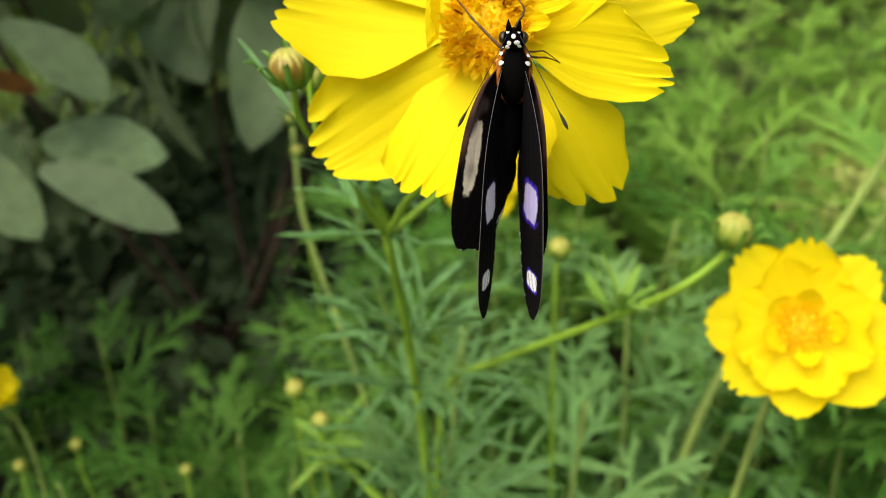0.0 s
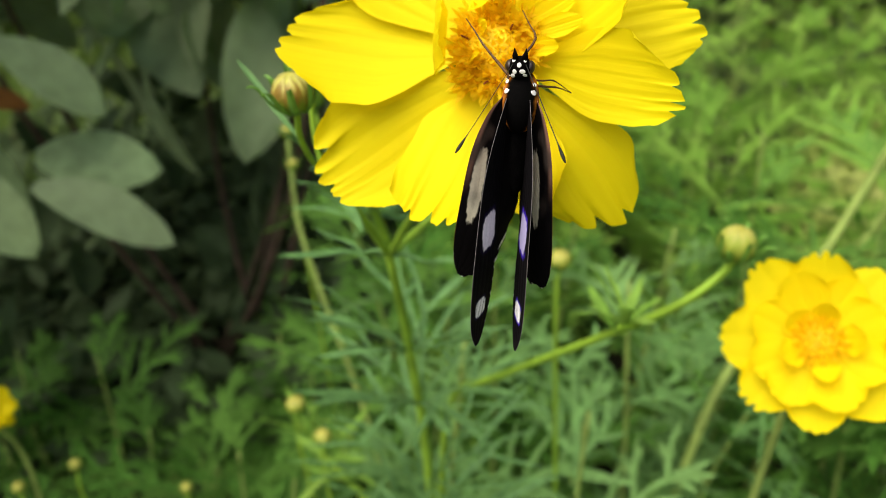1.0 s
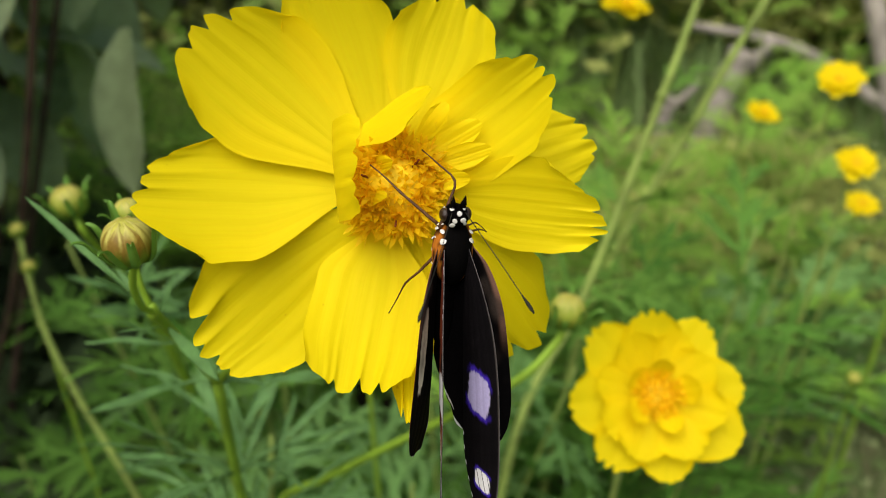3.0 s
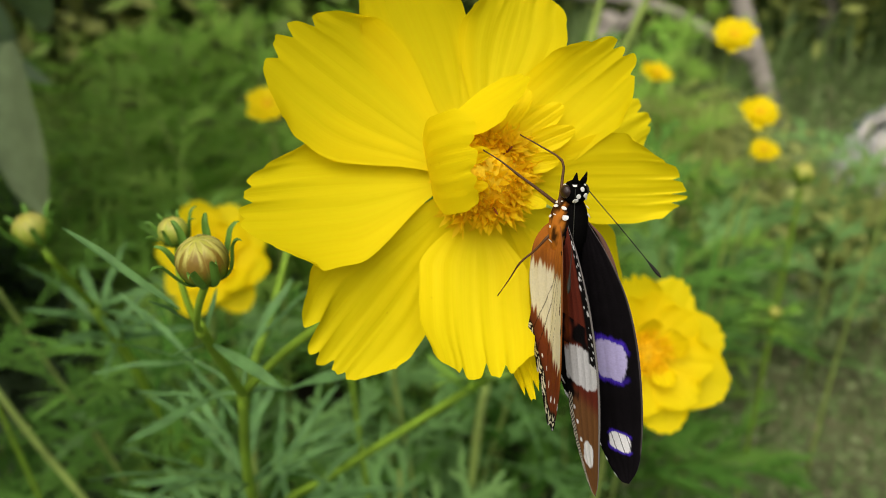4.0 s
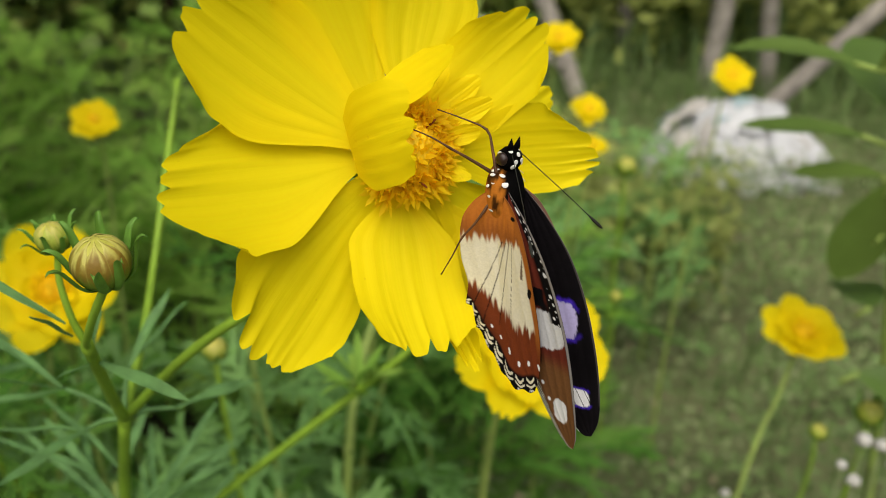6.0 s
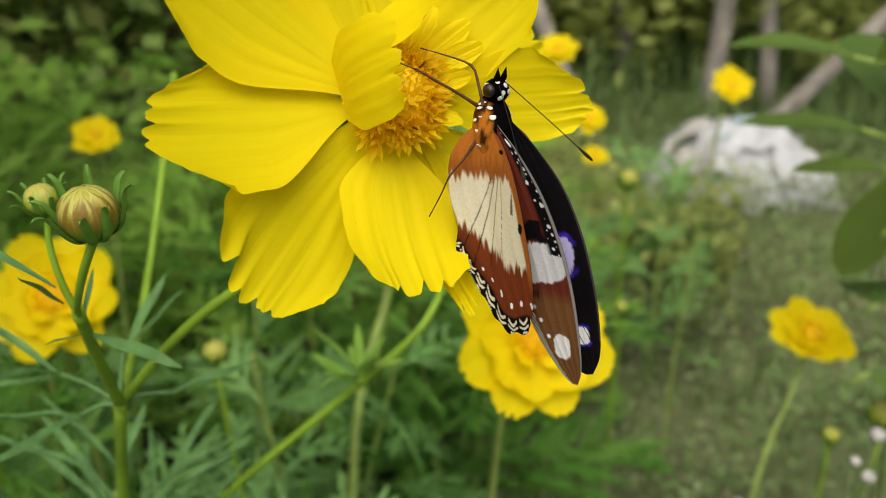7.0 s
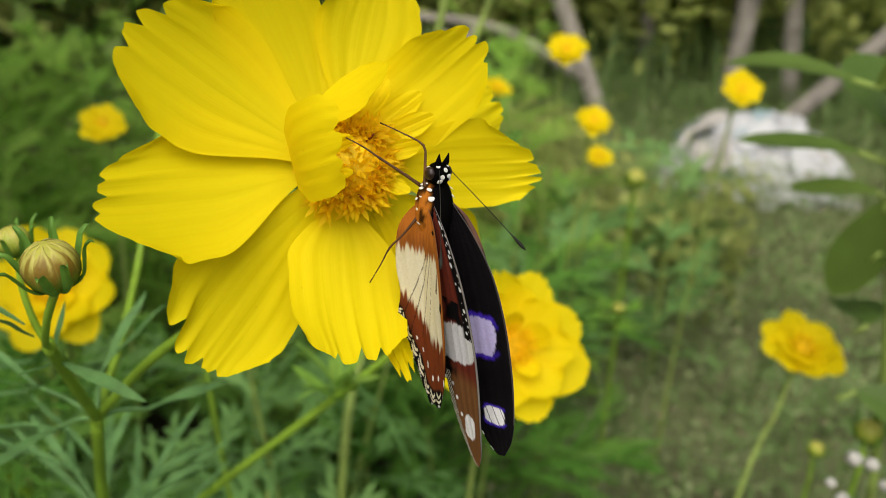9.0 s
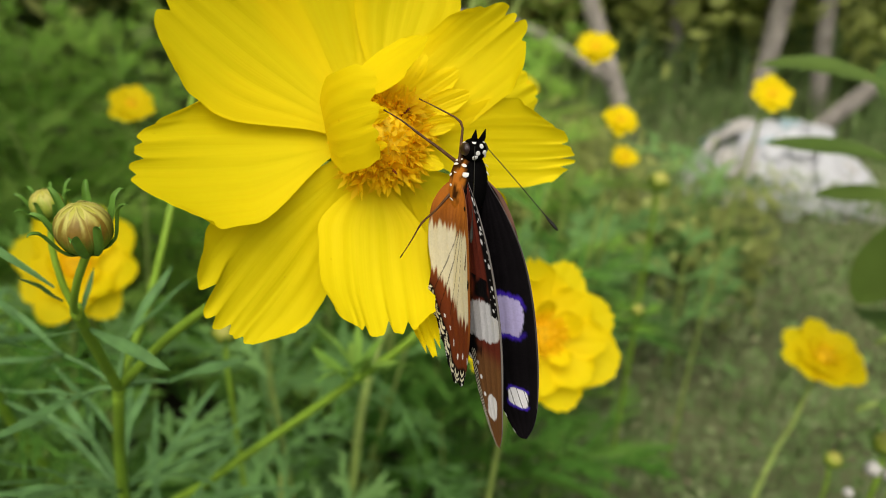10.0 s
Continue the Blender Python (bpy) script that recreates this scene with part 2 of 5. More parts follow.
def smoothstep(a, b, x):
    t = min(1.0, max(0.0, (x - a) / (b - a)))
    return t * t * (3 - 2 * t)


def basis(origin, x, y, z):
    m = Matrix.Identity(4)
    for i, v in enumerate((x, y, z)):
        for k in range(3):
            m[k][i] = v[k]
    m.translation = origin
    return m


def facing(origin, normal, spin=0.0):
    """A pose whose z looks along normal, with y as upright as can be."""
    n = Vector(normal).normalized()
    x = Vector((0, 0, 1)).cross(n)
    x = x.normalized() if x.length > 1e-4 else Vector((1, 0, 0))
    return basis(origin, x, n.cross(x), n) @ pose(0, 0, 0, 0, 0, spin)


# ---- petals and flowers ----


def petal_mesh(length, width, seed, rise=0.0, curve=0.0, cup=0.12, pleat=0.26, teeth=3, ragged=1.0, start=4.5, mat=None, nl=28, nw=42, lean=0.0, fold=0.0, base=0.19, full=0.66):
    """A toothed, pleated ray petal that grows along +x from the disc; metres from millimetres."""
    rnd = random.Random(seed)
    ph = rnd.random() * 6.28
    depth = [rnd.uniform(0.15, 1.0) for _ in range(8)]
    shift = rnd.uniform(-0.12, 0.12)
    verts, uv = [], []
    for i in range(nl + 1):
        s = i / nl
        for k in range(nw + 1):
            w = 2 * k / nw - 1
            q = (w + 1 + shift) / 2 * teeth
            cell = int(max(0, min(7, math.floor(q))))
            f = q - math.floor(q)
            tooth = (abs(f - 0.5) * 2) ** 2.4 * depth[cell] * 0.13
            tooth += 0.018 * (abs(((q * 2.7 + ph) % 1) - 0.5) * 2)
            tip = 1 - 0.25 * abs(w) ** 2.3 - ragged * tooth * (1 - 0.85 * abs(w) ** 1.6)
            hw = width * (base + (1 - base) * smoothstep(-0.04, full, s)) * (1 - 0.13 * smoothstep(0.78, 1.0, s))
            x = start + (length - start) * s * (1 - (1 - tip) * s ** 2.2)
            y = w * hw
            z = math.tan(radians(rise)) * x * s + curve * (x / 30) ** 2 * s
            z += cup * hw * (w * w) * s + lean * w * hw
            crease = abs(math.sin((w + 0.3 * shift) * math.pi * 1.5 + 0.4 * math.sin(ph)))
            z += pleat * smoothstep(0.0, 0.5, s) * (2.0 * crease ** 0.6 + 0.35 * math.cos(w * math.pi * 7.3 + 2 * ph)) * (0.55 + 0.45 * s)
            z += 0.35 * math.sin(3.0 * s + ph + 2 * w) * s
            z += fold * abs(w) ** 1.5 * hw
            verts.append((x * MM, y * MM, z * MM))
            uv.append((w * width / 9 + seed * 3.1, s * length / 30 + seed))
    faces = [(i * (nw + 1) + k, (i + 1) * (nw + 1) + k, (i + 1) * (nw + 1) + k + 1, i * (nw + 1) + k + 1) for i in range(nl) for k in range(nw)]
    return mesh("petal", verts, faces, mat or PETAL, uv=uv)


def ray_mesh(reach, half, seed, rise, curve, lean, skew, bow, full, base, shoulder, notches, pleat=0.10, nl=34, nw=72, start=4.5):
    """A large ray petal along +x with its own outline: skew slants the tip, bow bends it sideways, notches are (across, depth, width)."""
    rnd = random.Random(seed)
    ph, shift = rnd.random() * 6.28, rnd.uniform(-0.25, 0.25)
    furrows = [(-0.36 + 0.2 * shift, 0.10), (0.30 + 0.3 * shift, 0.12), (-0.72 + 0.1 * shift, 0.09), (0.70 - 0.1 * shift, 0.08), (0.0 + 0.3 * shift, 0.07)]
    verts, uv = [], []
    for i in range(nl + 1):
        s = i / nl
        hw = half * (base + (1 - base) * smoothstep(-0.04, full, s)) * (1 - 0.13 * smoothstep(0.78, 1.0, s))
        for k in range(nw + 1):
            w = 2 * k / nw - 1
            tip = 1 - shoulder * abs(w) ** 2.3 + skew * w * (1 - 0.3 * w * w)
            tip += 0.012 * math.cos(w * 9 + ph) + 0.006 * noise.noise(Vector((w * 14, seed, 0)))
            for at, deep, wide in notches:
                tip -= deep * max(0.0, 1 - abs(w - at) / wide) ** 1.3
            x = start + (reach - start) * s * (1 - (1 - tip) * s ** 2.2)
            side = 1 + 0.012 * s * math.sin(11 * s + ph + 2 * w) + 0.008 * noise.noise(Vector((s * 9, seed, math.copysign(3, w))))
            y = w * hw * side + bow * s * s
            z = math.tan(radians(rise)) * x * s + curve * (x / 30) ** 2 * s + 0.12 * hw * w * w * s + lean * w * hw
            fade = smoothstep(0.05, 0.45, s)
            for n, (at, wide) in enumerate(furrows):
                z -= pleat * (2.0, 2.2, 1.3, 1.3, 0.8)[n] * math.exp(-((w - at) / wide) ** 2) * fade
            z += pleat * (0.22 * math.cos(w * 23 + ph) + 0.12 * math.cos(w * 41 + 2 * ph)) * fade
            z += (0.35 * math.sin(3.0 * s + ph + 2 * w) + 0.5 * noise.noise(Vector((s * 2.2, w * 1.6, seed * 3.3)))) * s
            z += 0.5 * noise.noise(Vector((w * 5, seed * 1.7, 2))) * smoothstep(0.75, 1.0, s)
            verts.append((x * MM, y * MM, z * MM))
            uv.append((w * half / 9 + seed * 3.1, s * reach / 30 + seed))
    faces = [(i * (nw + 1) + k, (i + 1) * (nw + 1) + k, (i + 1) * (nw + 1) + k + 1, i * (nw + 1) + k + 1) for i in range(nl) for k in range(nw)]
    return mesh("petal", verts, faces, PETAL, uv=uv)


def floret_mesh(lobe, droop):
    """One open disc floret: a short tube with five pointed, curling lobes."""
    verts, faces = [], []
    for z, r in ((0, 0.24), (1.2, 0.32), (2.1, 0.5)):
        for k in range(10):
            a0 = 2 * math.pi * k / 10
            verts.append((r * math.cos(a0) * MM, r * math.sin(a0) * MM, z * MM))
    for i in range(2):
        for k in range(10):
            faces.append((i * 10 + k, i * 10 + (k + 1) % 10, i * 10 + 10 + (k + 1) % 10, i * 10 + 10 + k))
    for k in range(5):
        a0 = 2 * math.pi * (2 * k + 1) / 10
        n0 = len(verts)
        for s, w in ((0.5, 0.33), (1.0, 0.0)):
            rr, z = 0.5 + (lobe - 0.5) * s, 2.1 + 1.9 * s - droop * s * s
            for q in ((-w, w) if w else (0,)):
                verts.append(((rr * math.cos(a0) - q * math.sin(a0)) * MM, (rr * math.sin(a0) + q * math.cos(a0)) * MM, z * MM))
        p, q, r = 20 + 2 * k, 20 + (2 * k + 1) % 10, 20 + (2 * k + 2) % 10
        faces += [(p, q, n0), (q, r, n0 + 1), (q, n0 + 1, n0), (n0, n0 + 1, n0 + 2)]
    return mesh("floret", verts, faces, FLORET)


FLORET_MESH = floret_mesh(1.45, 0.2)
FLORET_OPEN = floret_mesh(2.0, 0.9)
ANTHER_MESH = mesh("anther", *tube([(0, 0, 0), (0, 0, 2.6 * MM), (0, 0, 3.6 * MM)], [0.16 * MM, 0.2 * MM, 0.13 * MM], 5), [RUST])


def sepals(parent, count, length, width, curl, z, seed, name="sepal", start=0.0):
    """Narrow green sepals round a flower's foot; curl > 0: they rise and their tips bend outwards."""
    for i in range(count):
        rnd = random.Random(seed + i)
        verts, faces = [], []
        ll = length * rnd.uniform(0.8, 1.2)
        for k in range(9):
            s = k / 8
            w = width * math.sin(math.pi * (0.2 + 0.8 * s)) ** 0.8
            lift = radians(80) * curl * (1 - 1.1 * s * s)
            x = start + ll * (s * math.cos(lift) * 0.8 + 0.25 * s ** 3)
            zz = z + ll * s * math.sin(lift) * 0.9
            for y, dz in ((-w, 0.10 * w), (0, 0), (w, 0.10 * w)):
                verts.append((x * MM, y * MM, (zz + dz) * MM))
        for k in range(8):
            faces += [(3 * k, 3 * k + 3, 3 * k + 4, 3 * k + 1), (3 * k + 1, 3 * k + 4, 3 * k + 5, 3 * k + 2)]
        part(name, mesh(name, verts, faces, SEPAL), parent, pose(0, 0, 0, 0, rnd.uniform(-8, 8), 360 / count * i + rnd.uniform(-9, 9)))


# The main flower stands on a plane that leans back and looks to the eye's left.
NORMAL = Vector((-0.364, -0.837, 0.409)).normalized()
EX = Vector((0, 0, 1)).cross(NORMAL).normalized()
EY = NORMAL.cross(EX)
HEART = Vector((0.0072, 0.1311, 0.5205))
FLOWER_AT = basis(HEART, EX, EY, NORMAL)
NODE = Vector((-0.0162, 0.2055, 0.4450))


def main_flower():
    """The large open flower: twelve ray petals in two ranks, small inner rays, disc, sepals and stem."""
    f = thing("cosmos_flower", FLOWER_AT, "large bright yellow cosmos flower in full bloom on a green stem", "flower", "open cosmos flowers")
    # angle, reach, half width, height of the foot, rise, curve, lean, skew, bow, full, base, shoulder; notches across the tip
    rays = [
        (141.6, 35.7, 10.6, 0.38, 7.2, 2.6, 0.09, 0.037, -0.3, 0.64, 0.22, 0.23, [(-0.42, 0.055, 0.10), (-0.08, 0.07, 0.13), (0.30, 0.045, 0.12)]),
        (110.1, 34.9, 8.3, -0.92, 7.5, 2.4, 0.01, 0.0, 0.27, 0.675, 0.19, 0.25, [(-0.3, 0.05, 0.12), (0.3, 0.07, 0.12)]),
        (74.4, 29.5, 8.1, -0.22, 5.6, 1.6, 0.01, -0.014, -0.8, 0.76, 0.15, 0.16, [(-0.25, 0.06, 0.12), (0.35, 0.05, 0.10)]),
        (37.5, 27.2, 7.4, 0.21, 11.6, 5.3, -0.08, 0.034, -0.2, 0.40, 0.21, 0.25, [(-0.40, 0.04, 0.10), (0.02, 0.055, 0.10), (0.28, 0.045, 0.08), (0.72, 0.03, 0.10)]),
        (-3.9, 30.4, 6.8, 1.0, 2.6, 2.3, 0.35, -0.16, -0.4, 0.57, 0.22, 0.22, [(-0.58, 0.075, 0.09), (-0.36, 0.10, 0.06), (0.0, 0.05, 0.07), (0.42, 0.02, 0.09)]),
        (-44.2, 32.8, 9.8, -1.2, -14.0, -0.8, -0.17, 0.08, -1.8, 0.74, 0.18, 0.29, [(0.28, 0.075, 0.11), (-0.22, 0.085, 0.13), (-0.62, 0.04, 0.10)]),
        (-101.4, 28.1, 8.4, 0.14, 12.6, 6.7, -0.02, -0.02, 1.4, 0.40, 0.17, 0.15, [(-0.38, 0.05, 0.07), (0.08, 0.075, 0.10), (0.45, 0.075, 0.10)]),
        (-139.3, 36.3, 10.2, -1.24, 0.9, 3.9, -0.24, 0.0, 1.4, 0.68, 0.28, 0.21, [(-0.50, 0.09, 0.13), (-0.16, 0.055, 0.09), (0.12, 0.05, 0.08), (0.40, 0.03, 0.08)]),
        (-182.5, 34.9, 11.1, -0.61, 8.8, 3.7, 0.34, 0.09, 1.3, 0.55, 0.04, 0.40, [(-0.15, 0.035, 0.07), (0.08, 0.05, 0.07), (0.30, 0.03, 0.08), (-0.42, 0.02, 0.08)]),
        (18.4, 32.2, 7.8, -2.7, -7.6, -1.4, -0.06, -0.07, 0.35, 0.66, 0.19, 0.22, [(-0.45, 0.04, 0.10), (-0.05, 0.06, 0.10), (0.35, 0.05, 0.10)]),
        (-84.0, 32.8, 2.4, -2.4, 10.0, 5.0, 0.0, 0.0, 0.0, 0.66, 0.19, 0.2, [(-0.3, 0.08, 0.18), (0.35, 0.10, 0.18)]),
        (-66.0, 26.5, 7.0, -2.2, 4.0, 2.0, 0.0, 0.0, 0.0, 0.66, 0.19, 0.25, [(0.0, 0.06, 0.12), (0.4, 0.05, 0.12)]),
    ]
    for i, (ang, reach, half, foot, rise, curve, lean, skew, bow, full, base, shoulder, notches) in enumerate(rays):
        part("petal", ray_mesh(reach, half, i + 1, rise, curve, lean, skew, bow, full, base, shoulder, notches, 0.055 if i == 4 else 0.085), f, pose(0, 0, (foot - 2.0) * MM, 0, 0, ang))
    # inner rays round the disc: place in the flower's plane, direction, reach, half width, tilt upwards, roll, seed, raggedness, bend
    inner = [
        (-5.0, 8.0, 18, 16.0, 3.8, 38, -38, 22, 0.6, 6.0),
        (-4.2, 3.4, 5, 7.5, 1.3, 48, 0, 24, 0.3, 2.0), (-4.4, -0.6, -10, 7.0, 1.3, 52, -10, 23, 0.3, 2.0),
        (4.6, 5.4, 30, 9.5, 2.0, 9, 0, 26, 0.3, 2.0), (5.0, 3.6, 17, 9.8, 1.8, 9, 0, 27, 0.3, 2.0), (3.6, 7.4, 52, 7.0, 1.6, 14, 0, 28, 0.3, 2.0), (5.2, 1.6, 4, 6.5, 1.5, 20, 0, 29, 0.3, 2.0), (4.8, -2.4, -30, 5.0, 1.3, 22, 0, 32, 0.3, 2.0),
    ]
    for px, py, ang, reach, half, tilt, roll, seed, ragged, bent in inner:
        m = pose(px * MM, py * MM, 0.8 * MM, 0, 0, ang) @ pose(0, 0, 0, roll, -tilt, 0)
        pleat = 0.3 if half > 5 else 0.08
        part("inner_petal", petal_mesh(reach, half, seed, 0, bent, 0.22 if half < 3 else 0.06, pleat, 3 if half > 3 else 1, ragged, 0.2, nl=18, nw=26, base=0.55, full=0.5), f, m, "short curled inner petal")
    # the broad inner petal that stands up beside the disc and leans over it
    part("inner_petal", ray_mesh(15.4, 7.0, 21, 13, 8.0, 0.03, -0.06, 0.0, 0.42, 0.62, 0.16, [(-0.25, 0.10, 0.16), (0.28, 0.08, 0.14), (0.62, 0.05, 0.10)], 0.06, 20, 44, 0.2), f, pose(-8.2 * MM, 2.2 * MM, 0.8 * MM, 0, 0, 180) @ pose(0, 0, 0, 4, -88, 0), "broad upright inner petal")
    # the disc sits a little above the petals' common foot
    DX, DY, DZ = 0.2, 0.9, 0.3
    core = ball((DX * MM, DY * MM, (DZ - 2.0) * MM), (6.6 * MM, 6.6 * MM, 5.9 * MM), None, 12, 28)
    disc = part("disc", mesh("disc", *core, DISC_CORE), f, None, "domed amber flower centre")
    rnd = random.Random(5)
    for i in range(165):
        r = math.sqrt((i + 0.5) / 165)
        ang = i * 2.39996
        if DX + r * 6.6 * math.cos(ang) < -4.6:
            continue
        z, size, tilt = 2.4 * math.sqrt(max(0, 1 - r * r)) + 0.1, rnd.uniform(0.8, 1.25), 55 * r + rnd.uniform(-28, 28)
        m = pose(DX * MM, DY * MM, DZ * MM, 0, 0, math.degrees(ang)) @ pose(r * 6.3 * MM, 0, (z - 1.6) * MM, rnd.uniform(-28, 28), tilt, 0)
        part("floret", FLORET_MESH if i % 3 else FLORET_OPEN, disc, m @ pose(0, 0, 0, 0, 0, rnd.uniform(0, 72)) @ Matrix.Scale(size, 4))
    for i in range(3):
        ang, r = rnd.uniform(0, 360), rnd.uniform(2.0, 5.0)
        part("anther", ANTHER_MESH, disc, pose(DX * MM, DY * MM, DZ * MM, 0, 0, ang) @ pose(r * MM, 0, 1.6 * MM, 0, rnd.uniform(0, 40), 0), "rust-brown anther")
    cupv = ball((0, 0, -5.0 * MM), (6.0 * MM, 6.0 * MM, 4.0 * MM))
    part("flower_base", mesh("flower_base", *cupv, SEPAL), f)
    sepals(f, 8, 10, 1.6, -0.3, -4.5, 40)
    inv = FLOWER_AT.inverted()
    line = [inv @ p for p in (HEART - NORMAL * 0.006, HEART - NORMAL * 0.028 + Vector((0, 0, -0.012)), (HEART + NODE) / 2 + Vector((-0.001, 0.014, -0.012)), NODE)]
    part("stem", mesh("stem", *stalk(line, 0.95 * MM, 1.15 * MM), STEM), f)
    return f


def double_flower(at, normal, radius, seed, label, stem_to, spin=0.0, mat=None, ranks=3, lod=1.0):
    """A smaller semi-double cosmos flower with three ranks of petals, a tufted centre and a stem."""
    m = facing(at, normal, spin)
    f = thing("cosmos_flower", m, label, "flower", "open cosmos flowers")
    rnd = random.Random(seed)
    nl, nw = max(6, int(14 * lod)), max(6, int(16 * lod))
    for rank in range(ranks):
        count = (8, 8, 5)[rank]
        for i in range(count):
            reach = radius * (1.0, 0.72, 0.42)[rank] * rnd.uniform(0.92, 1.06)
            half = radius * (0.36, 0.27, 0.15)[rank] * rnd.uniform(0.9, 1.1)
            pm = petal_mesh(reach, half, seed * 50 + rank * 10 + i, (2, 13, 30)[rank] + rnd.uniform(-8, 8), 2.0 * radius / 30, 0.1, 0.22, 5, 0.85, radius * 0.1, mat or PETAL_FAR, nl, nw)
            part("petal", pm, f, pose(0, 0, (-1.0 + rank * 0.7) * MM, 0, 0, 360 / count * (i + rank * 0.5) + rnd.uniform(-7, 7)))
    disc = part("disc", mesh("disc", *ball((0, 0, 0), (radius * 0.2 * MM, radius * 0.2 * MM, radius * 0.13 * MM), None, 6, 12), DISC_CORE), f)
    for i in range(int(36 * lod)):
        r, ang = math.sqrt((i + 0.5) / (36 * lod)), i * 2.39996
        part("floret", FLORET_MESH, disc, pose(0, 0, 0, 0, 0, math.degrees(ang)) @ pose(r * radius * 0.22 * MM, 0, radius * 0.06 * MM, 0, 45 * r, 0) @ Matrix.Scale(radius / 26, 4))
    part("flower_base", mesh("flower_base", *ball((0, 0, -3.0 * MM), (radius * 0.17 * MM, radius * 0.17 * MM, 3.0 * MM), None, 6, 10), SEPAL), f)
    if stem_to:
        inv = m.inverted()
        line = [inv @ Vector(p) for p in [Vector(at) - Vector(normal).normalized() * 0.004] + list(stem_to)]
        part("stem", mesh("stem", *stalk(line, 1.0 * MM, 1.6 * MM), STEM_FAR), f)
    return f


def bud(at, normal, radius, seed, label, stem_to, tall=1.0, pale=False, thick=1.0):
    """A round flower bud: overlapping bracts, green at the foot, red-brown above, pale where their tips meet; loose sepals, a stem."""
    m = facing(at, normal, seed * 17)
    b = thing("flower_bud", m, label, "flower bud", "flower buds")
    core = ball((0, 0, 0), (radius * 0.985 * MM, radius * 0.985 * MM, radius * tall * 0.985 * MM), None, 14, 24)
    part("bud_core", mesh("bud_core", *core, BUD_TOP), b)
    rnd = random.Random(seed * 11)
    foot_c, side_c, top_c = (0.15, 0.24, 0.02), ((0.34, 0.40, 0.05) if pale else (0.21, 0.125, 0.018)), (0.46, 0.43, 0.10)
    for i in range(8):
        verts, faces, cols = [], [], []
        lift, tone = 0.012 * (i % 2), rnd.uniform(0.25, 0.6)
        for k in range(15):
            q = k / 14
            th = math.pi * (1.0 - 0.95 * q)
            halfw = math.radians(27) * (1 - 0.85 * smoothstep(0.72, 1.0, q)) * (1.0 if k else 0.8)
            for j in range(-4, 5):
                e = j / 4
                ph = e * halfw
                rr = radius * (1.0 + lift + 0.025 * (1 - e * e) + 0.006 * math.cos(e * 9) + 0.02 * smoothstep(0.93, 1.0, q))
                verts.append((rr * math.sin(th) * math.cos(ph) * MM, rr * math.sin(th) * math.sin(ph) * MM, rr * tall * math.cos(th) * MM))
                streak = 0.25 * noise.noise(Vector((e * 5, i * 3.1 + seed, q * 0.8)))
                c = mixc(foot_c, side_c, smoothstep(0.36, 0.58, q + streak * 0.6) * (0.45 + tone * 0.9))
                c = mixc(c, top_c, smoothstep(0.68, 0.88, q + 1.3 * streak + 0.04 * abs(e)))
                cols.append(mixc(c, top_c, 0.45 * smoothstep(0.75, 1.0, abs(e)) * smoothstep(0.3, 0.5, q)))
        for k in range(14):
            for j in range(8):
                faces.append((9 * k + j, 9 * k + j + 1, 9 * k + j + 10, 9 * k + j + 9))
        part("bract", mesh("bract", verts, faces, BRACT, colours=cols), b, pose(0, 0, 0, 0, 0, 45 * i))
    for i in range(8):
        # sepals hug the bud's lower half, then stand off with their tips curling outwards
        reach, flare = rnd.uniform(0.25, 1.05), rnd.uniform(0.2, 1.3)
        line = bend([(0.25, 0, -1.04), (0.75, 0, -0.86), (1.12, 0, -0.42), (1.16 + 0.26 * flare, 0, 0.05 + 0.15 * reach), (1.18 + 0.46 * flare, 0, 0.12 + 0.62 * reach), (1.32 + 0.66 * flare, 0, 0.16 + 0.80 * reach), (1.44 + 0.66 * flare, 0, 0.10 + 0.78 * reach)], 4)
        verts, faces = [], []
        for k, c in enumerate(line):
            w = 0.19 * math.sin(math.pi * (0.30 + 0.69 * k / (len(line) - 1))) ** 0.9
            for y in (-1, -0.5, 0, 0.5, 1):
                verts.append(((c.x - 0.10 * y * y) * radius * MM, y * w * radius * MM, (c.z + 0.05 * abs(y)) * radius * tall * MM))
        for k in range(len(line) - 1):
            for j in range(4):
                faces.append((5 * k + j, 5 * k + 5 + j, 5 * k + 6 + j, 5 * k + 1 + j))
        part("sepal", mesh("sepal", verts, faces, SEPAL), b, pose(0, 0, 0, 0, 0, 45 * i + rnd.uniform(-12, 12)))
    if stem_to:
        inv = m.inverted()
        line = [inv @ (Vector(at) - Vector(normal).normalized() * radius * tall * 0.9 * MM)] + [inv @ Vector(p) for p in stem_to]
        part("stem", mesh("stem", *stalk(line, (radius * 0.16 * MM + 0.0002) * (thick + 1) / 2, (radius * 0.2 * MM + 0.0004) * thick), STEM), b)
    return b


# ---- leaves and plants ----


def blade(verts, faces, a0, d, up_, length, width, droop=0.15, segs=4):
    """One narrow pointed leaf lobe, folded along its midrib."""
    side = d.cross(up_).normalized()
    k0 = len(verts)
    for i in range(segs + 1):
        s = i / segs
        c = a0 + d * length * s - up_ * droop * length * s * s
        w = width * (math.sin(math.pi * (0.12 + 0.88 * s)) ** 0.75) * (1 - 0.25 * s) if i < segs else 0.0
        verts += [c - side * w + up_ * w * 0.35, c, c + side * w + up_ * w * 0.35]
    for i in range(segs):
        k = k0 + 3 * i
        faces += [(k, k + 3, k + 4, k + 1), (k + 1, k + 4, k + 5, k + 2)]


